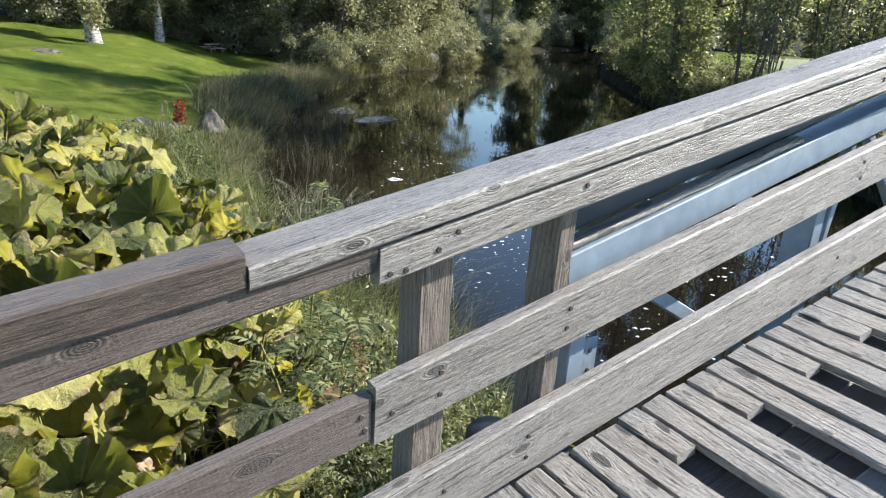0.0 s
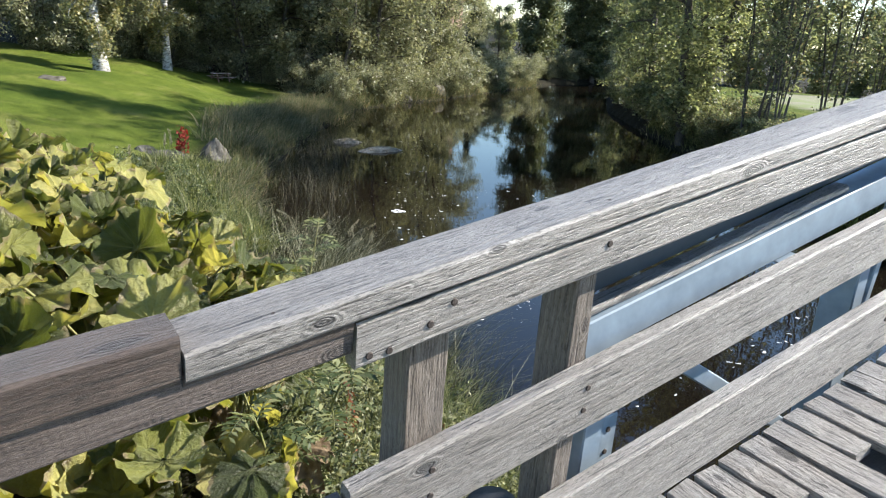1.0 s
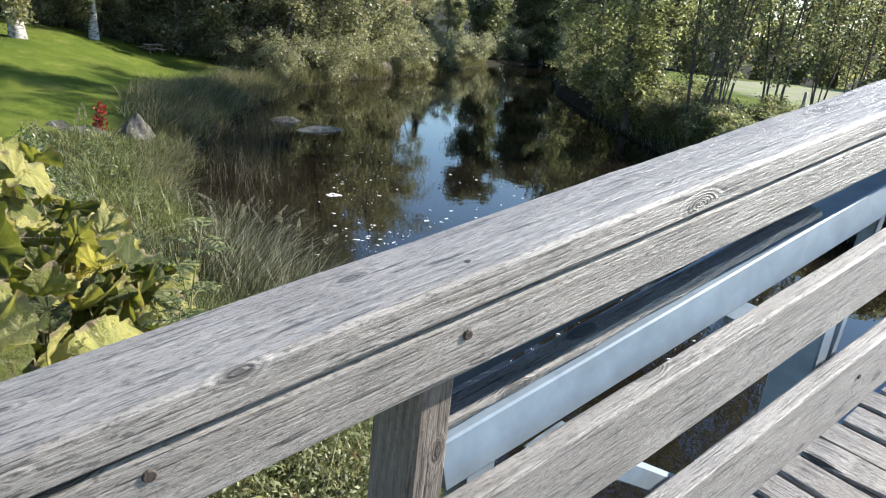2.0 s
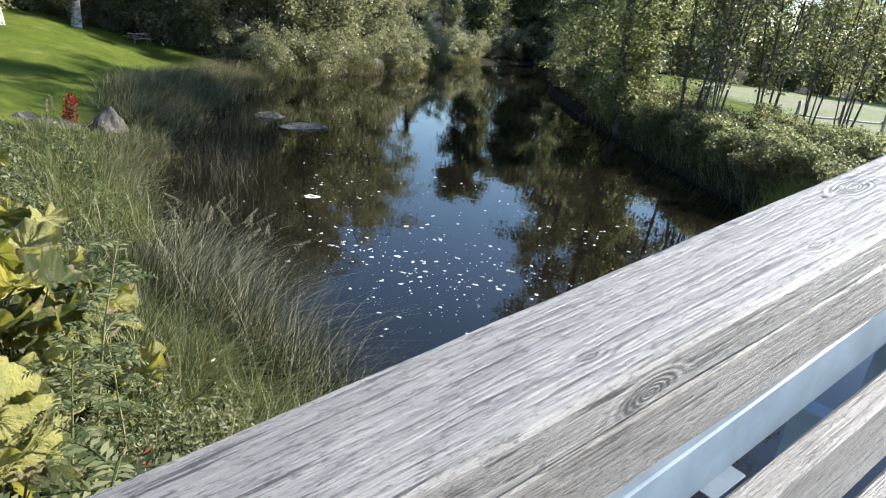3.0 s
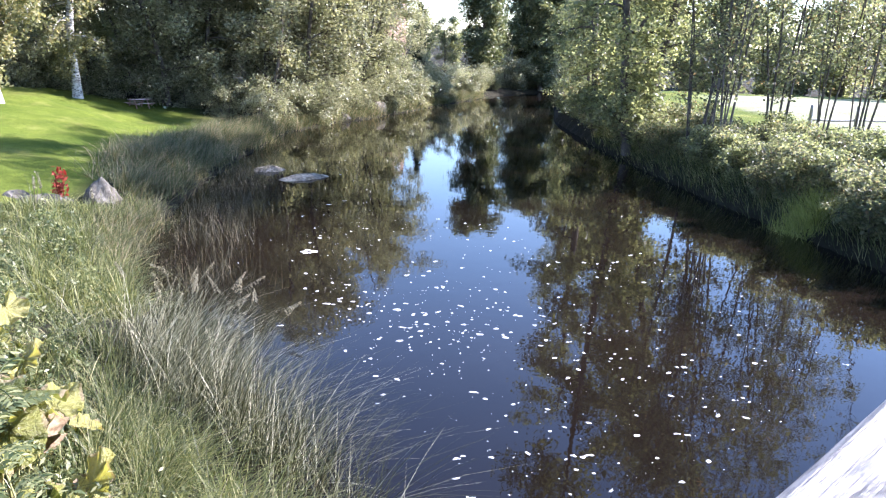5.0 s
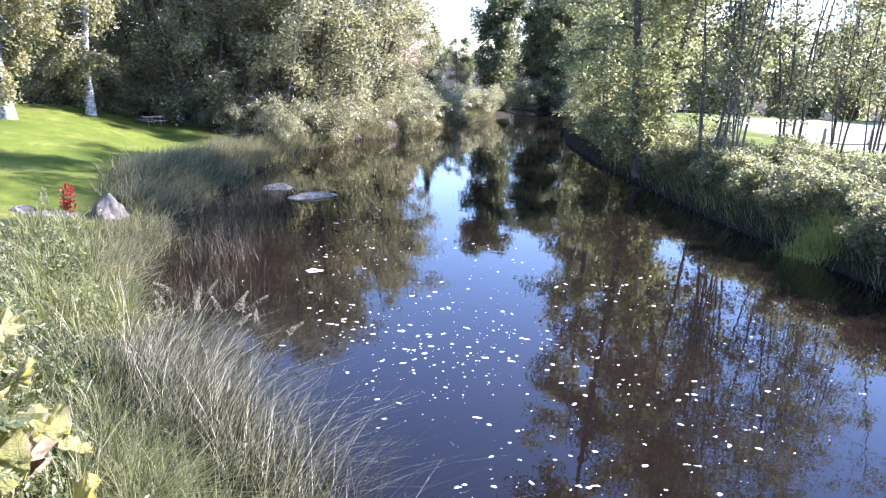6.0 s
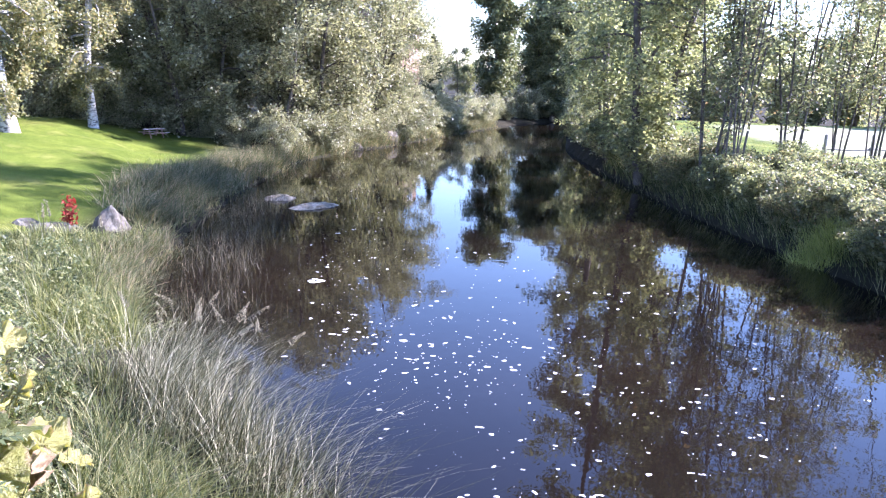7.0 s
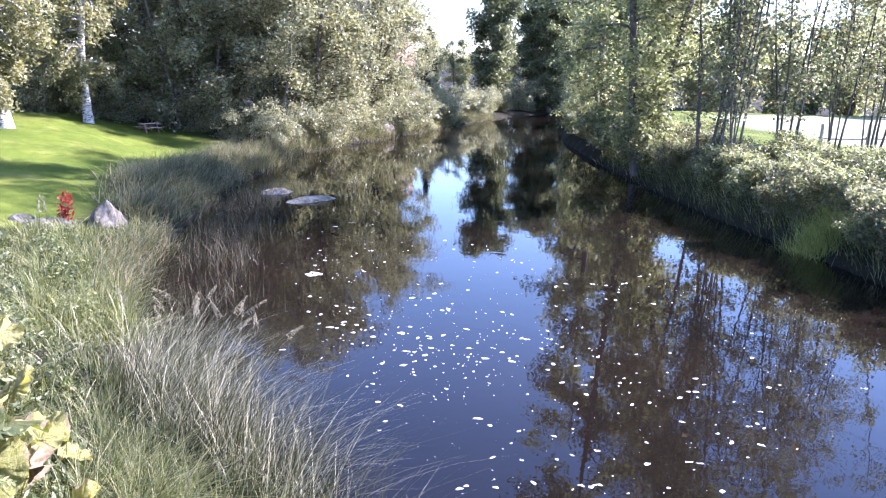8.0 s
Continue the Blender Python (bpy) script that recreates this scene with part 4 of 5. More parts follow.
for k, (x, y, w) in enumerate([(21.9, 15.2, 0.8), (22.7, 16.3, 0.95), (23.1, 17.0, 1.0), (23.9, 17.9, 1.1), (24.6, 19.2, 1.1), (25.6, 20.6, 1.2), (26.6, 22.2, 1.2), (27.8, 24.0, 1.2), (29.4, 26.2, 1.3), (31.4, 28.6, 1.3)]):
    tree("bank_shrub", x, y, "leafy shrub hanging over the water under the alders", "shrub", "right bank shrubs", k * 1.7, meshes=(shrub_a, shrub_b)[k % 2], scale=w)
hedge = tree_meshes(180, 9.0, 0.18, 3.6, 0.0, M_BARK, L_ALDER, 5000, 0.25, stems=2, limbs=12, droop=-0.4, up=0.7, scatter=0.35)
for k in range(25):
    a = radians(-6 + 2.6 * k)
    tree("field_tree", (72 + 5 * (k % 3)) * math.cos(a), (72 + 5 * (k % 3)) * math.sin(a) + 2, "dark tree in the row beyond the field", group="trees beyond the field", meshes=hedge, turn=k * 1.1, scale=(0.8 + 0.14 * (k % 4)) * (1.05 if k < 19 else 0.5))

# ---- grasses, rushes and herbs ----
r0 = np.random.default_rng(11)
BANK = [(-3, 3.0), (0.5, 2.4), (2.5, 2.0), (2.7, 3.5), (2.5, 6), (2.7, 9), (3.0, 12), (4.0, 14.5), (3.7, 16), (1.6, 13.6), (1.0, 9.5), (0.2, 6.5), (-2.0, 5.0)]
v, q = tufts(r0, BANK, 430, 32, 0.38, 0.013)
stuff("bank_grass", quick_mesh("bank_grass", v, q, L_GRASS), "rough tall green and straw grass on the bank", "grass")
v, q = tufts(r0, BANK, 160, 9, 0.85, 0.008, 0.05)
stuff("dry_grass", quick_mesh("dry_grass", v, q, L_DRY), "thin dry straw stems above the bank grass", "grass")
SEDGE = [(4.7, 15.7), (7.2, 19.7), (10.2, 24.2), (13.4, 28.7), (12.2, 29.9), (9.0, 26.2), (6.0, 22.2), (4.2, 18.2)]
v, q = blades(r0, on_ground(clumped(r0, 13000, SEDGE, 260, 0.22)), 0.66, 0.020, (0.12, -0.06), 1.25, curl=0.9)
INLET = [(3.0, 11.2), (3.6, 11.6), (4.1, 13.4), (5.2, 15.4), (4.8, 16.2), (3.7, 14.6), (3.1, 13.0)]
w, f = blades(r0, on_ground(clumped(r0, 2600, INLET, 90, 0.14)), 0.52, 0.015, (0.15, -0.08), 1.0, curl=0.8)
v, q = join([(v, q), (w, f)])
stuff("shore_sedge", quick_mesh("shore_sedge", v, q, L_MARSH), "tall grey-green sedge along the shaded shore", "sedge")
REEDS = [(3.7, 9.0), (5.0, 10.4), (6.2, 13.5), (8.4, 17.5), (9.8, 21.0), (9.4, 22.0), (6.4, 17.6), (4.4, 12.6)]
xy = clumped(r0, 2300, REEDS, 200, 0.25)
v, q = blades(r0, np.c_[xy, np.full(len(xy), -0.15)], 0.62, 0.009, (0.06, 0), 0.75, curl=0.5)
stuff("water_reeds", quick_mesh("water_reeds", v, q, L_SEDGE), "thin brown horsetail reeds standing in the water", "reeds")
for k, (x, y, n) in enumerate([(3.2, 6.1, 520), (3.5, 5.2, 420), (3.1, 7.0, 480), (3.65, 4.5, 260), (3.3, 8.0, 360), (3.5, 6.5, 420), (3.3, 5.6, 380), (3.7, 5.8, 300), (2.9, 6.4, 420), (2.8, 7.2, 380), (2.9, 7.9, 340), (3.4, 7.4, 400)]):
    tussock(x, y, int(0.72 * n), 1.12, 0.0085, L_DRY, "dense dark rush clump, its pale tips arching over the water", 200 + k, lean=(0.28, -0.10), radius=0.19, spread=0.85, name="rush_clump", group="rush clumps")
LUSH = [(2.0, 9.0), (3.25, 9.8), (3.4, 12.0), (3.8, 14.2), (3.0, 15.2), (2.0, 12.4)]
v, q = tufts(r0, LUSH, 150, 50, 0.50, 0.016)
ROCKY = [(1.9, 14.4), (4.1, 14.4), (5.0, 16.2), (4.5, 16.6), (3.6, 15.6), (2.2, 15.6)]
w, f = tufts(r0, ROCKY, 95, 40, 0.36, 0.016)
v, q = join([(v, q), (w, f)])
stuff("lush_grass", quick_mesh("lush_grass", v, q, L_LUSH), "bright lush green grass above the waterline", "grass")
for k, (x, y) in enumerate([(2.5, 4.2), (2.1, 4.6), (2.9, 3.9), (2.0, 3.6), (2.6, 3.3), (1.7, 4.3), (2.3, 5.2), (2.9, 3.0), (2.5, 2.6), (2.2, 2.9), (2.7, 4.7), (2.1, 2.2), (2.9, 4.4), (2.4, 3.7), (2.2, 4.9), (3.0, 3.4), (2.3, 5.4), (2.5, 5.9), (2.1, 5.9), (2.6, 5.3), (1.9, 5.3), (2.3, 6.5)]):
    tussock(x, y, 240, 0.54, 0.011, (L_GRASS, L_LUSH, L_GRASS)[k % 3], ("pale arching grass tussock, part dry", "bright green arching grass tussock", "pale arching grass tussock, part dry")[k % 3], 220 + k, lean=(0.1, -0.1), radius=0.10, spread=1.35)
tussock(17.75, 7.75, 1500, 0.62, 0.016, L_YBUSH, "yellow-green sunlit grass tussock at the bank edge", 240, radius=0.32, spread=0.9, group="")
fringe = []
for a, b in zip(SHORE_RIGHT[2:7], SHORE_RIGHT[3:8]):
    n = int(260 * math.dist(a, b))
    t = r0.uniform(0, 1, n)[:, None]
    fringe.append(np.array(a) * (1 - t) + np.array(b) * t + r0.normal(0, 0.22, (n, 2)) + [0.35, -0.3])
xy = np.concatenate(fringe)
v, q = blades(r0, on_ground(xy), 0.55, 0.014, (-0.3, 0.2), 0.6)
stuff("far_bank_grass", quick_mesh("far_bank_grass", v, q, L_GRASS), "grass hanging over the opposite bank", "grass")
fringe = []
for a, b in zip(SHORE_LEFT[9:15], SHORE_LEFT[10:16]):
    n = int(300 * math.dist(a, b))
    t = r0.uniform(0, 1, n)[:, None]
    fringe.append(np.array(a) * (1 - t) + np.array(b) * t + r0.normal(0, 0.4, (n, 2)) + [-0.2, 0.6])
xy = np.concatenate(fringe)
v, q = blades(r0, on_ground(xy), 0.7, 0.022, (0.2, -0.2), 0.6)
stuff("upstream_bank_grass", quick_mesh("upstream_bank_grass", v, q, L_MARSH), "long grey-green grass on the upstream bank", "grass")


# ---- butterbur, rowan shoots and herbs on the near bank ----
def bur_mesh(seed, mat, name="leaf", curl=1.0):
    """A kidney-shaped, pleated, wavy leaf about 1 m across; its stalk joins at the origin, its tip points along +x."""
    r = np.random.default_rng(seed)
    spokes, rings = 76, 7
    ph = r.uniform(0, 6.28, 5)
    gap = r.uniform(0.10, 0.22)
    cup = r.uniform(-0.16, 0.16)
    vs, vein, rim = [(0, 0, 0)], [1.0], [0.0]
    tooth = r.normal(0, 0.014, spokes) + 0.03 * (np.arange(spokes) % 4 == 1) - 0.06 * (r.uniform(size=spokes) < 0.05)
    for k in range(1, rings + 1):
        u = k / rings
        for i in range(spokes):
            th = -math.pi + gap + (2 * math.pi - 2 * gap) * i / (spokes - 1)
            j = i * 45 / (spokes - 1)
            fold = abs(math.sin(math.pi * j / 5.625))
            small = abs(math.sin(math.pi * j / 1.875))
            edge = 0.50 * (0.90 + 0.10 * math.cos(th)) * (1 + 0.04 * math.sin(2 * th + ph[0]) + 0.02 * fold + tooth[i] * u)
            pleat = (0.06 * (fold - 0.5) + 0.022 * (small - 0.5) * u) * u
            ruffle = (0.055 * math.sin(5 * th + ph[1]) + 0.035 * math.sin(11 * th + ph[2])) * u ** 3
            saddle = (0.07 * math.sin(2 * th + ph[3]) + 0.03 * math.sin(3 * th + ph[4])) * u * u
            droop = cup * u * u
            z = pleat + curl * (ruffle + saddle + droop) + 0.008 * r.normal()
            vs.append((edge * u * math.cos(th) + 0.10, edge * u * math.sin(th), z))
            major = max(0.0, 1 - 3.2 * fold)
            vein.append(major * (1 - 0.45 * u))
            rim.append(max(0.0, (u - 0.62) / 0.38) * (0.75 + 0.4 * math.sin(4 * th + ph[1])))
    fs = []
    for i in range(spokes - 1):
        fs.append((0, 1 + i, 2 + i))
        for k in range(rings - 1):
            a = 1 + k * spokes + i
            fs.append((a, a + spokes, a + spokes + 1, a + 1))
    me = mesh_of(name, vs, fs, mat, True)
    for nm, val in (("vein", vein), ("rim", rim)):
        at = me.attributes.new(nm, "FLOAT", "POINT")
        at.data.foreach_set("value", np.array(val, np.float32))
    return me


bur_leaves = [bur_mesh(500 + k, M_BUR, curl=0.55 + 0.13 * k) for k in range(8)]
dead_leaves = [bur_mesh(520 + k, M_DEAD, "dead_leaf", 2.2 + 0.5 * k) for k in range(2)]


def stalk_mesh(length, bend):
    v, q = tube([(0, 0, 0), (bend * 0.15, 0, length * 0.4), (bend * 0.45, 0, length * 0.75), (bend, 0, length)], [0.014, 0.012, 0.010, 0.009], 5)
    return quick_mesh("stalk", v, q, M_STALK, True)


bur_stalks = [stalk_mesh(1.0, 0.1), stalk_mesh(1.0, 0.25), stalk_mesh(1.0, 0.4)]


def butterbur(x, y, seed, leaves, size, tall, radius=0.55):
    r = np.random.default_rng(seed)
    z = gz(x, y)
    ob = thing("butterbur_plant", (x, y, z - 0.03), "butterbur with huge yellowing round leaves, rims browned and painted paler as if catching light", "plant", "butterbur plants")
    for k in range(leaves):
        az, d = r.uniform(0, 6.28), radius * math.sqrt(r.uniform())
        px, py = d * math.cos(az), d * math.sin(az)
        pz = gz(x + px, y + py) - z
        h = tall * r.uniform(0.45, 1.15)
        n = int(r.integers(0, 3))
        part("stalk", bur_stalks[n], ob, "", pose(px, py, pz, 0, 0, math.degrees(az)) @ Matrix.Diagonal((h, h, h, 1)))
        bend = (0.1, 0.25, 0.4)[n] * h
        s = size * r.uniform(0.45, 1.2)
        tilt = r.normal(22, 42)
        m = pose(px + bend * math.cos(az), py + bend * math.sin(az), pz + h, 0, 0, math.degrees(az) + r.normal(0, 60)) @ pose(0, 0, 0, r.normal(0, 22), tilt, 0) @ Matrix.Diagonal((s, s, s, 1))
        part("leaf", bur_leaves[int(r.integers(0, 8))], ob, "", m)
    if r.uniform() < 0.6:
        s = size * r.uniform(0.5, 0.8)
        part("dead_leaf", dead_leaves[int(r.integers(0, 2))], ob, "shrivelled brown leaf", pose(r.normal(0, 0.3), r.normal(0, 0.3), tall * 0.45, r.normal(0, 40), r.normal(30, 30), r.uniform(0, 360)) @ Matrix.Diagonal((s, s, s, 1)))
    return ob


rb = np.random.default_rng(31)
PATCH = [(-3.4, 0.9), (-0.6, 0.75), (0.1, 1.15), (0.45, 2.0), (0.8, 3.3), (1.3, 4.6), (1.45, 6.6), (1.0, 8.6), (-0.6, 9.8), (-3.0, 9.6)]
spots = []
for gxx in np.arange(-3.2, 1.6, 0.62):
    for gyy in np.arange(0.9, 10.0, 0.66):
        c = (gxx + rb.normal(0, 0.12), gyy + rb.normal(0, 0.12))
        if inside(np.array([c]), PATCH)[0]:
            spots.append(c)
for k, (x, y) in enumerate(spots):
    far_end = x > 0.9 and y > 5.4
    butterbur(x, y, 600 + k, 8 if far_end else 12, 0.40 if far_end else 0.50 if y < 2.6 else 0.53, 0.45 if far_end else 0.50 if y < 2 else 0.90, 0.34 if far_end else 0.42)
butterbur(1.55, 5.8, 690, 5, 0.48, 0.45, 0.25)
butterbur(1.45, 4.7, 691, 5, 0.46, 0.42, 0.25)


def pinnate(r, start, way, length, pairs, leaf, curve=-0.5):
    """A feather leaf: a bent rib with leaflets in pairs."""
    rib = limb(r, start, way, length, curve, pairs, 0.03)
    bits = [tube(rib, np.linspace(0.004, 0.0015, pairs + 1), 3)]
    for i in range(1, pairs + 1):
        t = rib[i] - rib[i - 1]
        t /= np.linalg.norm(t)
        s = np.cross(t, (0, 0, 1.0))
        s /= np.linalg.norm(s) + 1e-9
        u = np.cross(s, t)
        ln = leaf * (0.7 + 0.6 * math.sin(math.pi * min(1, (i + 0.5) / (pairs + 1)))) * r.uniform(0.9, 1.1)
        for sg in (-1, 1):
            w = s * sg * 0.9 + t * 0.45 + u * r.normal(-0.1, 0.15)
            w /= np.linalg.norm(w)
            e = np.cross(w, u)
            a, b = rib[i], rib[i] + w * ln
            mid = rib[i] + w * ln * 0.5
            v = np.array([a, mid + e * ln * 0.17 + u * 0.006, b, mid - e * ln * 0.17 + u * 0.006])
            bits.append((v, np.array([[0, 1, 2, 3]])))
    return bits


def shoot_meshes(seed, height, feathers, length, pairs, leaf):
    r = np.random.default_rng(seed)
    st = limb(r, (0, 0, -0.05), (r.normal(0, 0.08), r.normal(0, 0.08), 1), height, 0.1, 8, 0.03)
    v, q = tube(st, np.linspace(0.011, 0.004, 9), 5)
    stem = quick_mesh("stem", v, q, M_STALK, True)
    bits = []
    for k in range(feathers):
        f = (0.22 + 0.78 * (k + 0.5) / feathers) * 8
        i = min(int(f), 7)
        p = st[i] + (st[i + 1] - st[i]) * (f - i)
        az = k * 2.4 + r.normal(0, 0.3)
        bits += pinnate(r, p, (math.cos(az), math.sin(az), 0.75), length * r.uniform(0.75, 1.1), pairs, leaf, -1.1)
    v, q = join(bits)
    return stem, quick_mesh("leaves", v, q, L_HERB)


shoots = [shoot_meshes(540, 1.9, 26, 0.24, 9, 0.05), shoot_meshes(541, 0.8, 15, 0.22, 9, 0.046), shoot_meshes(542, 0.6, 14, 0.20, 8, 0.042)]


def rowan(x, y, kind, turn, scale):
    ob = thing("rowan_shoot", (x, y, gz(x, y)), "slender rowan shoot with pale feathered leaves", "plant", "rowan shoots")
    ob.rotation_euler[2] = turn
    ob.scale = (scale, scale, scale)
    part("stem", shoots[kind][0], ob)
    part("leaves", shoots[kind][1], ob)


for k, (x, y, kind, s) in enumerate([(1.17, 3.2, 0, 0.98), (1.38, 3.45, 0, 0.85), (0.98, 2.8, 0, 0.82), (0.78, 2.3, 1, 1.45), (0.92, 2.55, 1, 1.6), (1.75, 3.0, 2, 0.9), (1.45, 2.6, 2, 1.0), 
                                     (1.55, 2.15, 2, 1.0), (0.55, 1.7, 2, 0.9), (1.15, 2.85, 1, 1.0), (1.5, 1.4, 2, 0.8), (0.7, 1.35, 2, 0.8), (1.9, 2.3, 2, 0.7)]):
    rowan(x, y, kind, k * 2.1, s)

rh = np.random.default_rng(71)
HERBS = [(0.2, 1.0), (2.6, 1.0), (2.7, 2.4), (2.3, 4.2), (2.2, 7.5), (2.8, 11), (3.4, 14.5), (1.6, 14.8), (0.8, 11.5), (1.4, 8.6), (1.5, 5.0), (1.0, 3.0)]
xy = clumped(rh, 24000, HERBS, 300, 0.12)
up = rh.uniform(0.02, 0.42, len(xy)) * (0.55 + 0.45 * np.sin(xy[:, 0] * 5.1 + np.cos(xy[:, 1] * 3.7)))
v, q = leaf_cards(rh, np.c_[xy, ground_z(xy) + np.abs(up)], 0.030, 0.3, 2.6)
stuff("herb_leaves", quick_mesh("herb_leaves", v, q, L_HERB), "low pale green herbs covering the bank", "herbs")

# Tall fine-leaved herbs between the butterbur and the railing
FINE = [(0.55, 1.1), (1.9, 1.0), (2.5, 1.8), (2.4, 3.2), (1.9, 4.0), (1.35, 3.6), (0.95, 2.5), (0.5, 1.6)]
stems = scatter_in(rh, 380, FINE)
bits, pts = [], []
for x, y in stems:
    h = rh.uniform(0.25, 0.9)
    z = gz(x, y)
    st = limb(rh, (x, y, z - 0.02), (rh.normal(0, 0.22), rh.normal(0, 0.22), 1), h, -0.2, 6, 0.06)
    bits.append(tube(st, np.linspace(0.0035, 0.0015, 7), 3))
    f = rh.uniform(0.15, 1, 95) * 6
    i = np.minimum(f.astype(int), 5)
    pts.append(st[i] + (st[i + 1] - st[i]) * (f - i)[:, None] + rh.normal(0, 0.045, (95, 3)) * [1, 1, 0.7])
v, q = leaf_cards(rh, np.concatenate(pts), 0.017, 0.2, 2.8)
v, q = join(bits + [(v, q)])
stuff("fine_herbs", quick_mesh("fine_herbs", v, q, L_FINE), "pale fine-leaved tall herbs beside the bridge", "herbs")


# ---- smaller things ----
def rock_mesh(name, seed, sx, sy, sz, peak=0.0, mat=M_ROCK):
    bm = bmesh.new()
    bmesh.ops.create_icosphere(bm, subdivisions=3, radius=1.0)
    off = Vector((seed * 3.1, seed * 1.7, 0))
    for vv in bm.verts:
        d = 1 + 0.32 * noise.noise(vv.co * 1.2 + off) + 0.26 * abs(noise.noise(vv.co * 2.1 + off)) + 0.12 * noise.noise(vv.co * 4.2 + off)
        c = vv.co * d
        k = 1 - peak * max(0.0, c.z)
        vv.co = Vector((c.x * sx * k, c.y * sy * k, c.z * sz))
    me = bpy.data.meshes.new(name)
    bm.to_mesh(me)
    bm.free()
    me.materials.append(mat)
    return me


for k, (x, y, z, sx, sy, sz, pk, lab) in enumerate([
        (3.97, 16.1, 0.50, 0.36, 0.32, 0.42, 0.4, "pale grey pointed boulder in the grass"),
        (2.8, 15.97, 0.54, 0.55, 0.30, 0.20, 0.1, "low flat grey boulder on the bank"),
        (2.4, 16.2, 0.68, 0.30, 0.22, 0.16, 0.1, "small dark boulder beside the flat one"),
        (22.0, 35.0, 0.35, 0.75, 0.5, 0.55, 0.2, "rounded boulder on the far shore"),
        (18.6, 32.8, 0.15, 0.6, 0.4, 0.3, 0.2, "rounded boulder on the far shore"),
        (1.1, 24.2, 1.55, 0.45, 0.3, 0.14, 0.0, "flat stone set in the lawn"),
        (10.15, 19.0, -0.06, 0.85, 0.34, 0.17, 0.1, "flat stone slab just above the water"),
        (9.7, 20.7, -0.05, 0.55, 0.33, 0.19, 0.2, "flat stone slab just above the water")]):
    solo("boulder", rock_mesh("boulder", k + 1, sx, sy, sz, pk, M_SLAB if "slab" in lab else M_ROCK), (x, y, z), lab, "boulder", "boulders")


def picnic_table(x, y, turn):
    ob = thing("picnic_table", (x, y, gz(x, y)), "low red-brown wooden picnic table at the lawn's edge", "picnic table")
    ob.rotation_euler[2] = turn
    ob.scale = (0.62, 0.62, 0.55)
    for k in range(5):
        part("top_board", board_mesh("top_board", 1.5, 0.125, 0.035, M_TABLE, seed=300 + k), ob, "", pose(-0.75, -0.34 + 0.135 * k, 0.66))
    for s in (-1, 1):
        for k in range(2):
            part("seat_board", board_mesh("seat_board", 1.5, 0.12, 0.035, M_TABLE, seed=310 + k), ob, "", pose(-0.75, s * 0.68 - 0.13 + 0.13 * k, 0.40))
    for xx in (-0.5, 0.46):
        part("cross_beam", board_mesh("cross_beam", 1.5, 0.04, 0.09, M_TABLE, seed=321), ob, "", pose(xx + 0.02, -0.75, 0.30, 0, 0, 90))
        for s in (-1, 1):
            part("leg", board_mesh("leg", 0.80, 0.04, 0.09, M_TABLE, seed=322), ob, "", pose(xx, s * 0.48, 0.0, 0, -90, 0) @ pose(0, 0, 0, 0, 0, -s * 18))
    return ob


picnic_table(8.7, 32.6, 0.35)


def fence(points):
    ob = thing("field_fence", (0, 0, 0), "old wooden posts with a low log rail along the field road", "fence")
    for k, (x, y) in enumerate(points):
        z = gz(x, y)
        v, q = tube([(x, y, z - 0.2), (x + 0.01, y, z + 0.5), (x, y, z + 0.93), (x, y, z + 0.95)], [0.085, 0.08, 0.075, 0.02], 8)
        part("post", quick_mesh("post", v, q, M_FENCE, True), ob)
    for (x0, y0), (x1, y1) in zip(points[:-1], points[1:]):
        z0, z1 = gz(x0, y0), gz(x1, y1)
        v, q = tube([(x0, y0 + 0.09, z0 + 0.36), ((x0 + x1) / 2, (y0 + y1) / 2 + 0.1, (z0 + z1) / 2 + 0.30), (x1, y1 + 0.09, z1 + 0.32)], [0.05, 0.055, 0.05], 6)
        part("rail", quick_mesh("rail", v, q, M_FENCE, True), ob)
    return ob


fence([(30.9, 14.5), (32.8, 13.5), (34.8, 12.5), (36.8, 11.4)])


def red_plant(x, y):
    r = np.random.default_rng(90)
    ob = thing("red_willowherb", (x, y, gz(x, y) - 0.02), "tall plant with crimson autumn leaves among boulders", "plant")
    bits, pts = [], []
    for k in range(3):
        st = limb(r, r.normal(0, 0.04, 3) * [1, 1, 0], (r.normal(0, 0.06), r.normal(0, 0.06), 1), r.uniform(0.55, 0.85), 0.1, 6, 0.04)
        bits.append(tube(st, np.linspace(0.008, 0.003, 7), 5))
        for p, nx in zip(st[1:-1], st[2:]):
            for _ in range(9):
                pts.append(p + (nx - p) * r.uniform() + r.normal(0, 0.045, 3))
    v, q = join(bits)
    part("stem", quick_mesh("stem", v, q, L_RED, True), ob)
    v, q = leaf_cards(r, np.array(pts), 0.045, 0.0, 2.6)
    part("leaves", quick_mesh("leaves", v, q, L_RED), ob, "crimson leaves")


red_plant(3.16, 15.98)


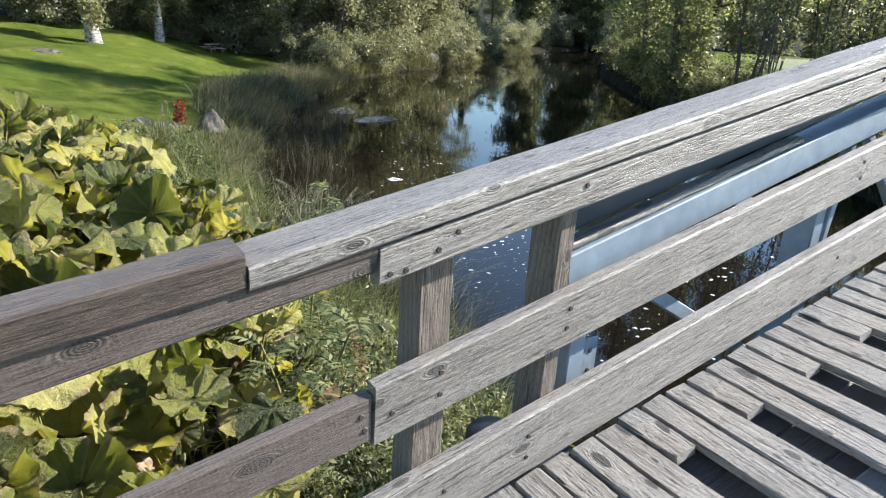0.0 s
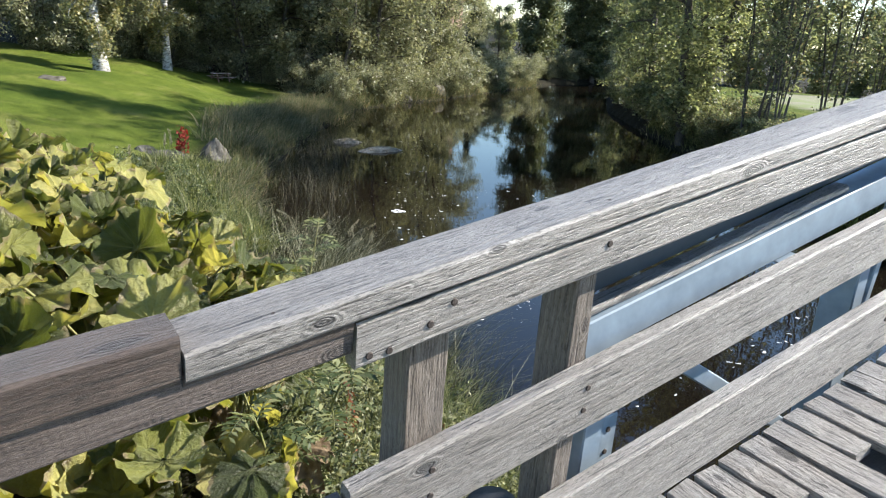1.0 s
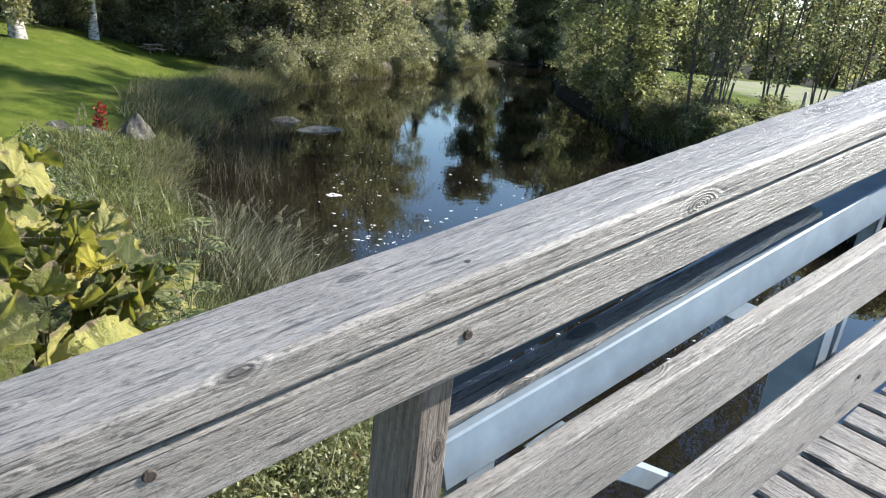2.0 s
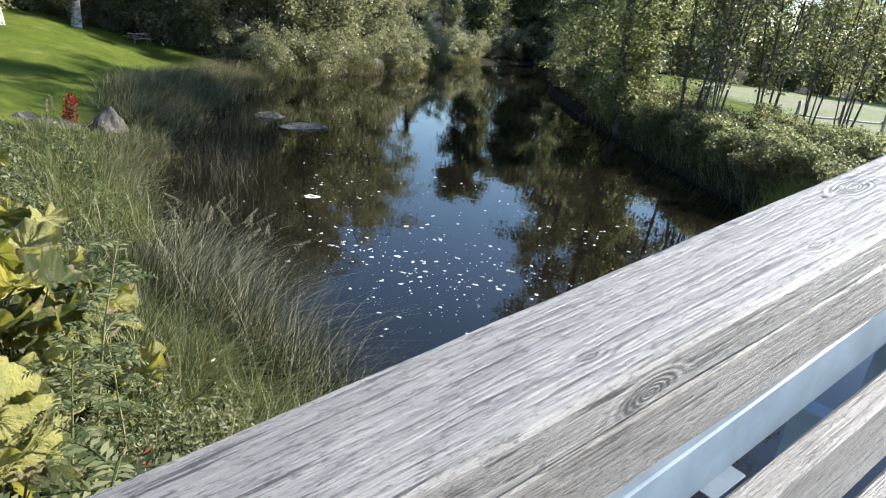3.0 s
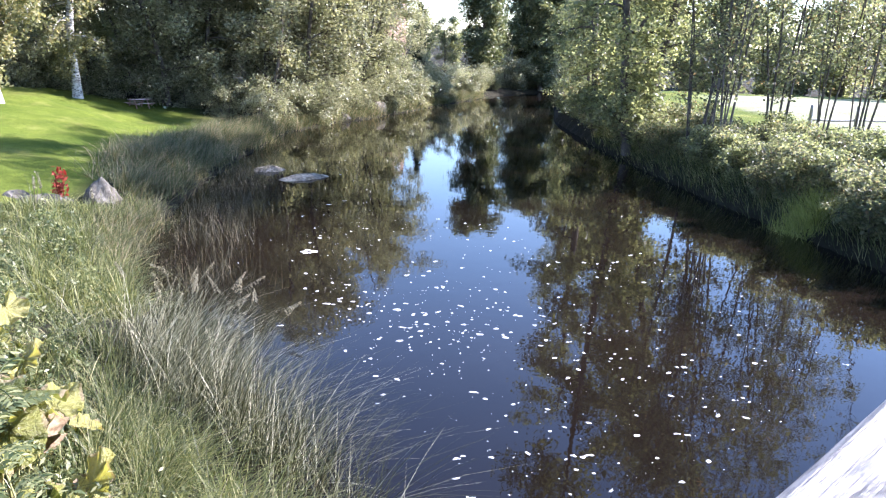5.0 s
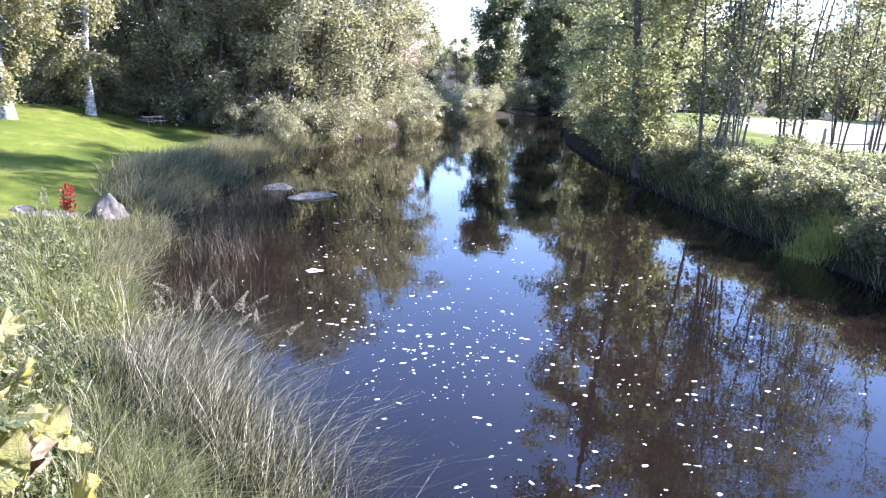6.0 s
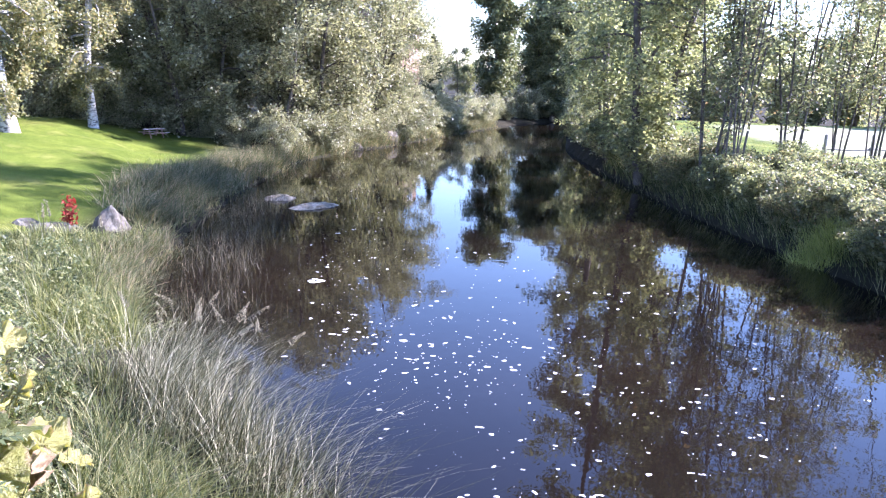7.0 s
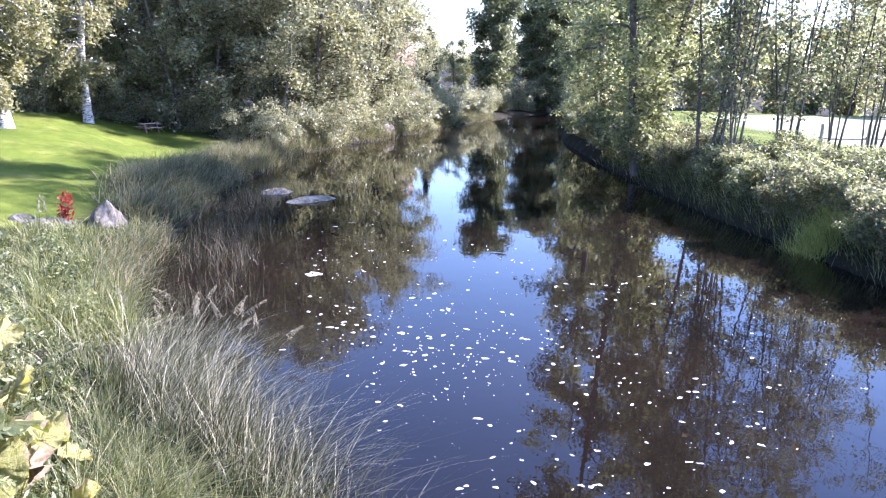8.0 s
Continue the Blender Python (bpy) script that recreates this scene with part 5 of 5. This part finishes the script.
def seed_plume(x, y, h, seed):
    """A dry stem with a fluffy pale seed head."""
    r = np.random.default_rng(seed)
    ob = thing("seed_plume", (x, y, gz(x, y) - 0.02), "dry stem with a fluffy whitish seed head", "plant", "seed plumes")
    st = limb(r, (0, 0, 0), (r.normal(0, 0.1), r.normal(0, 0.1), 1), h, -0.1, 6, 0.03)
    v, q = tube(st, np.linspace(0.006, 0.003, 7), 4)
    part("stem", quick_mesh("stem", v, q, L_SEDGE, True), ob)
    f = r.uniform(0.62, 1.0, 90) * 6
    i = np.minimum(f.astype(int), 5)
    p = st[i] + (st[i + 1] - st[i]) * (f - i)[:, None] + r.normal(0, 0.012, (90, 3))
    v, q = leaf_cards(r, p, 0.014, 0.0, 3.0)
    part("seed_head", quick_mesh("seed_head", v, q, L_PLUME), ob, "fluffy whitish seed head")


def feather_plume(x, y, h, seed):
    """A tall dry stem with a nodding, one-sided feathery head of pale branchlets."""
    r = np.random.default_rng(seed)
    z = max(gz(x, y), -0.1)
    ob = thing("plume_grass", (x, y, z - 0.03), "tall dry grass with a nodding pale feathery head", "plant", "plume grasses")
    az = r.uniform(0, 6.28)
    st = limb(r, (0, 0, 0), (0.3 * math.cos(az), 0.3 * math.sin(az), 1), h, -1.3, 9, 0.05)
    v, q = tube(st, np.linspace(0.0045, 0.0015, 10), 4)
    part("stem", quick_mesh("stem", v, q, L_DRY, True), ob)
    bits = []
    side = np.array([-math.sin(az), math.cos(az), 0.0])
    for i in range(14):
        f = (0.68 + 0.32 * i / 14) * 9
        j = min(int(f), 8)
        p = st[j] + (st[j + 1] - st[j]) * (f - j)
        w = side * (1 if i % 2 else -1) * 0.7 + np.array([math.cos(az), math.sin(az), -0.25]) + r.normal(0, 0.15, 3)
        twig = limb(r, p, w, 0.085 * (1.1 - i / 16), -1.2, 4, 0.06)
        bits.append(tube(twig, [0.002, 0.003, 0.003, 0.002, 0.001], 3))
        bits.append(leaf_cards(r, twig[1:].repeat(2, 0) + r.normal(0, 0.006, (8, 3)), 0.010, 0.0, 2.4))
    v, q = join(bits)
    part("seed_head", quick_mesh("seed_head", v, q, L_PLUME), ob, "pale feathery head")


rf = np.random.default_rng(97)
for k in range(18):
    feather_plume(rf.uniform(3.3, 4.6), rf.uniform(8.6, 10.6), rf.uniform(0.75, 1.2), 900 + k)

for k, (x, y, h) in enumerate([(2.62, 15.2, 0.7), (2.75, 14.9, 0.85), (3.7, 15.3, 0.6), (1.7, 13.6, 0.7)]):
    seed_plume(x, y, h, 800 + k)


def red_stalk(x, y, h, seed):
    """A reddened dock stalk with narrow drooping leaves."""
    r = np.random.default_rng(seed)
    ob = thing("dock_stalk", (x, y, gz(x, y) - 0.02), "dock stalk with narrow rust-red leaves", "plant", "dock stalks")
    st = limb(r, (0, 0, 0), (r.normal(0, 0.08), r.normal(0, 0.08), 1), h, 0.0, 6, 0.03)
    v, q = tube(st, np.linspace(0.005, 0.002, 7), 4)
    part("stem", quick_mesh("stem", v, q, L_RUST, True), ob)
    f = r.uniform(0.35, 1.0, 40) * 6
    i = np.minimum(f.astype(int), 5)
    p = st[i] + (st[i + 1] - st[i]) * (f - i)[:, None] + r.normal(0, 0.02, (40, 3))
    v, q = leaf_cards(r, p, 0.018, 0.0, 3.6)
    part("leaves", quick_mesh("leaves", v, q, L_RUST), ob, "rust-red leaves")


for k, (x, y, h) in enumerate([(1.32, 2.8, 0.95), (1.38, 2.72, 0.75), (1.5, 2.3, 0.55), (2.3, 3.0, 0.5)]):
    red_stalk(x, y, h, 820 + k)


def house(x, y, z):
    ob = thing("house", (x, y, z), "brown house with dark roof and white window trim behind trees", "house")
    ob.rotation_euler[2] = 0.5
    bm = bmesh.new()
    w, d, h, rf = 4.0, 3.0, 2.6, 1.9
    pts = [(-w, -d, -6.5), (w, -d, -6.5), (w, d, -6.5), (-w, d, -6.5), (-w, -d, h), (w, -d, h), (w, d, h), (-w, d, h), (-w, 0, h + rf), (w, 0, h + rf)]
    vs = [bm.verts.new(p) for p in pts]
    for f in ((0, 1, 5, 4), (1, 2, 6, 9, 5), (2, 3, 7, 6), (3, 0, 4, 8, 7)):
        bm.faces.new([vs[i] for i in f])
    me = bpy.data.meshes.new("wall")
    bm.to_mesh(me)
    bm.free()
    me.materials.append(M_HOUSE)
    part("wall", me, ob)
    for s in (-1, 1):
        a = math.degrees(math.atan2(rf, d))
        part("roof", board_mesh("roof", 2 * w + 0.9, 3.95, 0.12, M_ROOF, wear=0.0, seed=330), ob, "",
             pose(-w - 0.45, 0, h + rf + 0.02) @ pose(0, 0, 0, -a if s > 0 else 180 + a) @ pose(0, 0, 0.0 if s > 0 else -0.12))
    for xx in (-2.2, 0.4, 2.6):
        win = part("window", board_mesh("window", 1.1, 0.06, 1.2, M_WHITE, wear=0.0, seed=331), ob, "white window frame", pose(xx - 0.55, -d - 0.05, 0.9))
        for k in range(2):
            part("pane", board_mesh("pane", 0.44, 0.012, 1.0, M_GLASS, wear=0.0, seed=332), win, "", pose(0.08 + 0.5 * k, -0.008, 0.1))
    return ob


house(35.6, 61.0, 6.4)


def foam():
    """Flecks of foam drifting on the water: ragged flakes, most of them tiny, some grown together."""
    r = np.random.default_rng(77)
    raft = [(4.3, 4.4), (7, 3.0), (11, 3.6), (13.2, 7), (12.2, 12), (8.8, 15.6), (7.0, 12.6), (5.6, 8.8)]
    a = scatter_in(r, 420, raft)
    b = np.array([6.9, 8.3]) + r.normal(0, 1, (230, 2)) * [0.9, 1.3]
    c = scatter_in(r, 90, [(5.6, 9.5), (8.6, 12), (14, 22), (13, 23), (8.6, 16)])
    d = scatter_in(r, 200, [(4.4, 3.9), (6.5, 3.0), (9.2, 3.6), (8.6, 8.0), (5.8, 8.4), (4.8, 6.2)])
    e = np.array([6.75, 12.9]) + r.normal(0, 1, (26, 2)) * [0.55, 0.8]
    patch = np.array([6.91, 12.02]) + r.normal(0, 1, (9, 2)) * [0.10, 0.05]
    xy = np.concatenate([a, b[b[:, 0] > 4.6], c, d, e, patch])
    bits = []
    for n, (x, y) in enumerate(xy):
        s = 0.003 + 0.021 * r.uniform() ** (4.2 if y > 9 else 3.0)
        s = 0.034 if n >= len(xy) - len(patch) else s
        turn = -0.55 + r.normal(0, 0.45)
        for lobe in range(1 if s < 0.012 else int(r.integers(1, 4))):
            k = 11
            ang = np.linspace(0, 2 * np.pi, k, endpoint=False)
            rad = s * r.uniform(0.45, 1.3, k) * (1.0 if lobe == 0 else 0.65)
            el = r.uniform(1.1, 2.4)
            px, py = rad * np.cos(ang) * el + (lobe > 0) * r.normal(0, 1.6 * s), rad * np.sin(ang) + (lobe > 0) * r.normal(0, 0.7 * s)
            cx, cy = px * math.cos(turn) - py * math.sin(turn), px * math.sin(turn) + py * math.cos(turn)
            low = np.c_[x + cx, y + cy, np.full(k, 0.001 + 0.0006 * lobe)]
            mx, my = cx.mean(), cy.mean()
            top = np.c_[x + mx + 0.8 * (cx - mx), y + my + 0.8 * (cy - my), np.full(k, 0.003 + 0.05 * s + 0.0006 * lobe)]
            mid = np.array([[x + mx, y + my, 0.004 + 0.06 * s + 0.0006 * lobe]])
            i = np.arange(k)
            j = (i + 1) % k
            tri = np.concatenate([np.c_[i, j, j + k], np.c_[i, j + k, i + k], np.c_[i + k, j + k, np.full(k, 2 * k)]])
            bits.append((np.concatenate([low, top, mid]), tri))
    v, tri = join(bits)
    stuff("foam_flecks", quick_mesh("foam_flecks", v, tri, M_FOAM), "white flecks of foam drifting on the dark water", "foam")


foam()

# ---- deck planks, with the short ones that leave slots ----
PLANK_PITCH = 0.1072
plank_meshes = [board_mesh("plank", 2.45, 0.095, 0.034, M_DECK, wear=0.006, bevel=0.004, seed=400 + k, seg=14) for k in range(5)]
stub_mesh = board_mesh("plank", 0.235, 0.092, 0.034, M_DECK, wear=0.006, bevel=0.004, seed=410, seg=4)
rest_mesh = board_mesh("plank", 1.70, 0.092, 0.034, M_DECK, wear=0.006, bevel=0.004, seed=411, seg=10)
rp = np.random.default_rng(3)
for k in range(-24, 50):
    x = 1.683 - 0.095 + (k - 9) * PLANK_PITCH
    jog = rp.normal(0, 0.006)
    m = Matrix.Translation((x, 0.045 + jog, DECK0 + RISE * x - 0.034 + rp.normal(0, 0.0015))) @ pose(0, 0, 0, 0, -math.degrees(math.atan(RISE))) @ pose(0, 0, 0, 0, 0, -90 + rp.normal(0, 0.35))
    if k % 3 == 0:
        part("plank", stub_mesh, deck, "", m)
        part("plank", rest_mesh, deck, "", m @ pose(0.75, 0, 0))
    else:
        part("plank", plank_meshes[k % 5], deck, "", m)
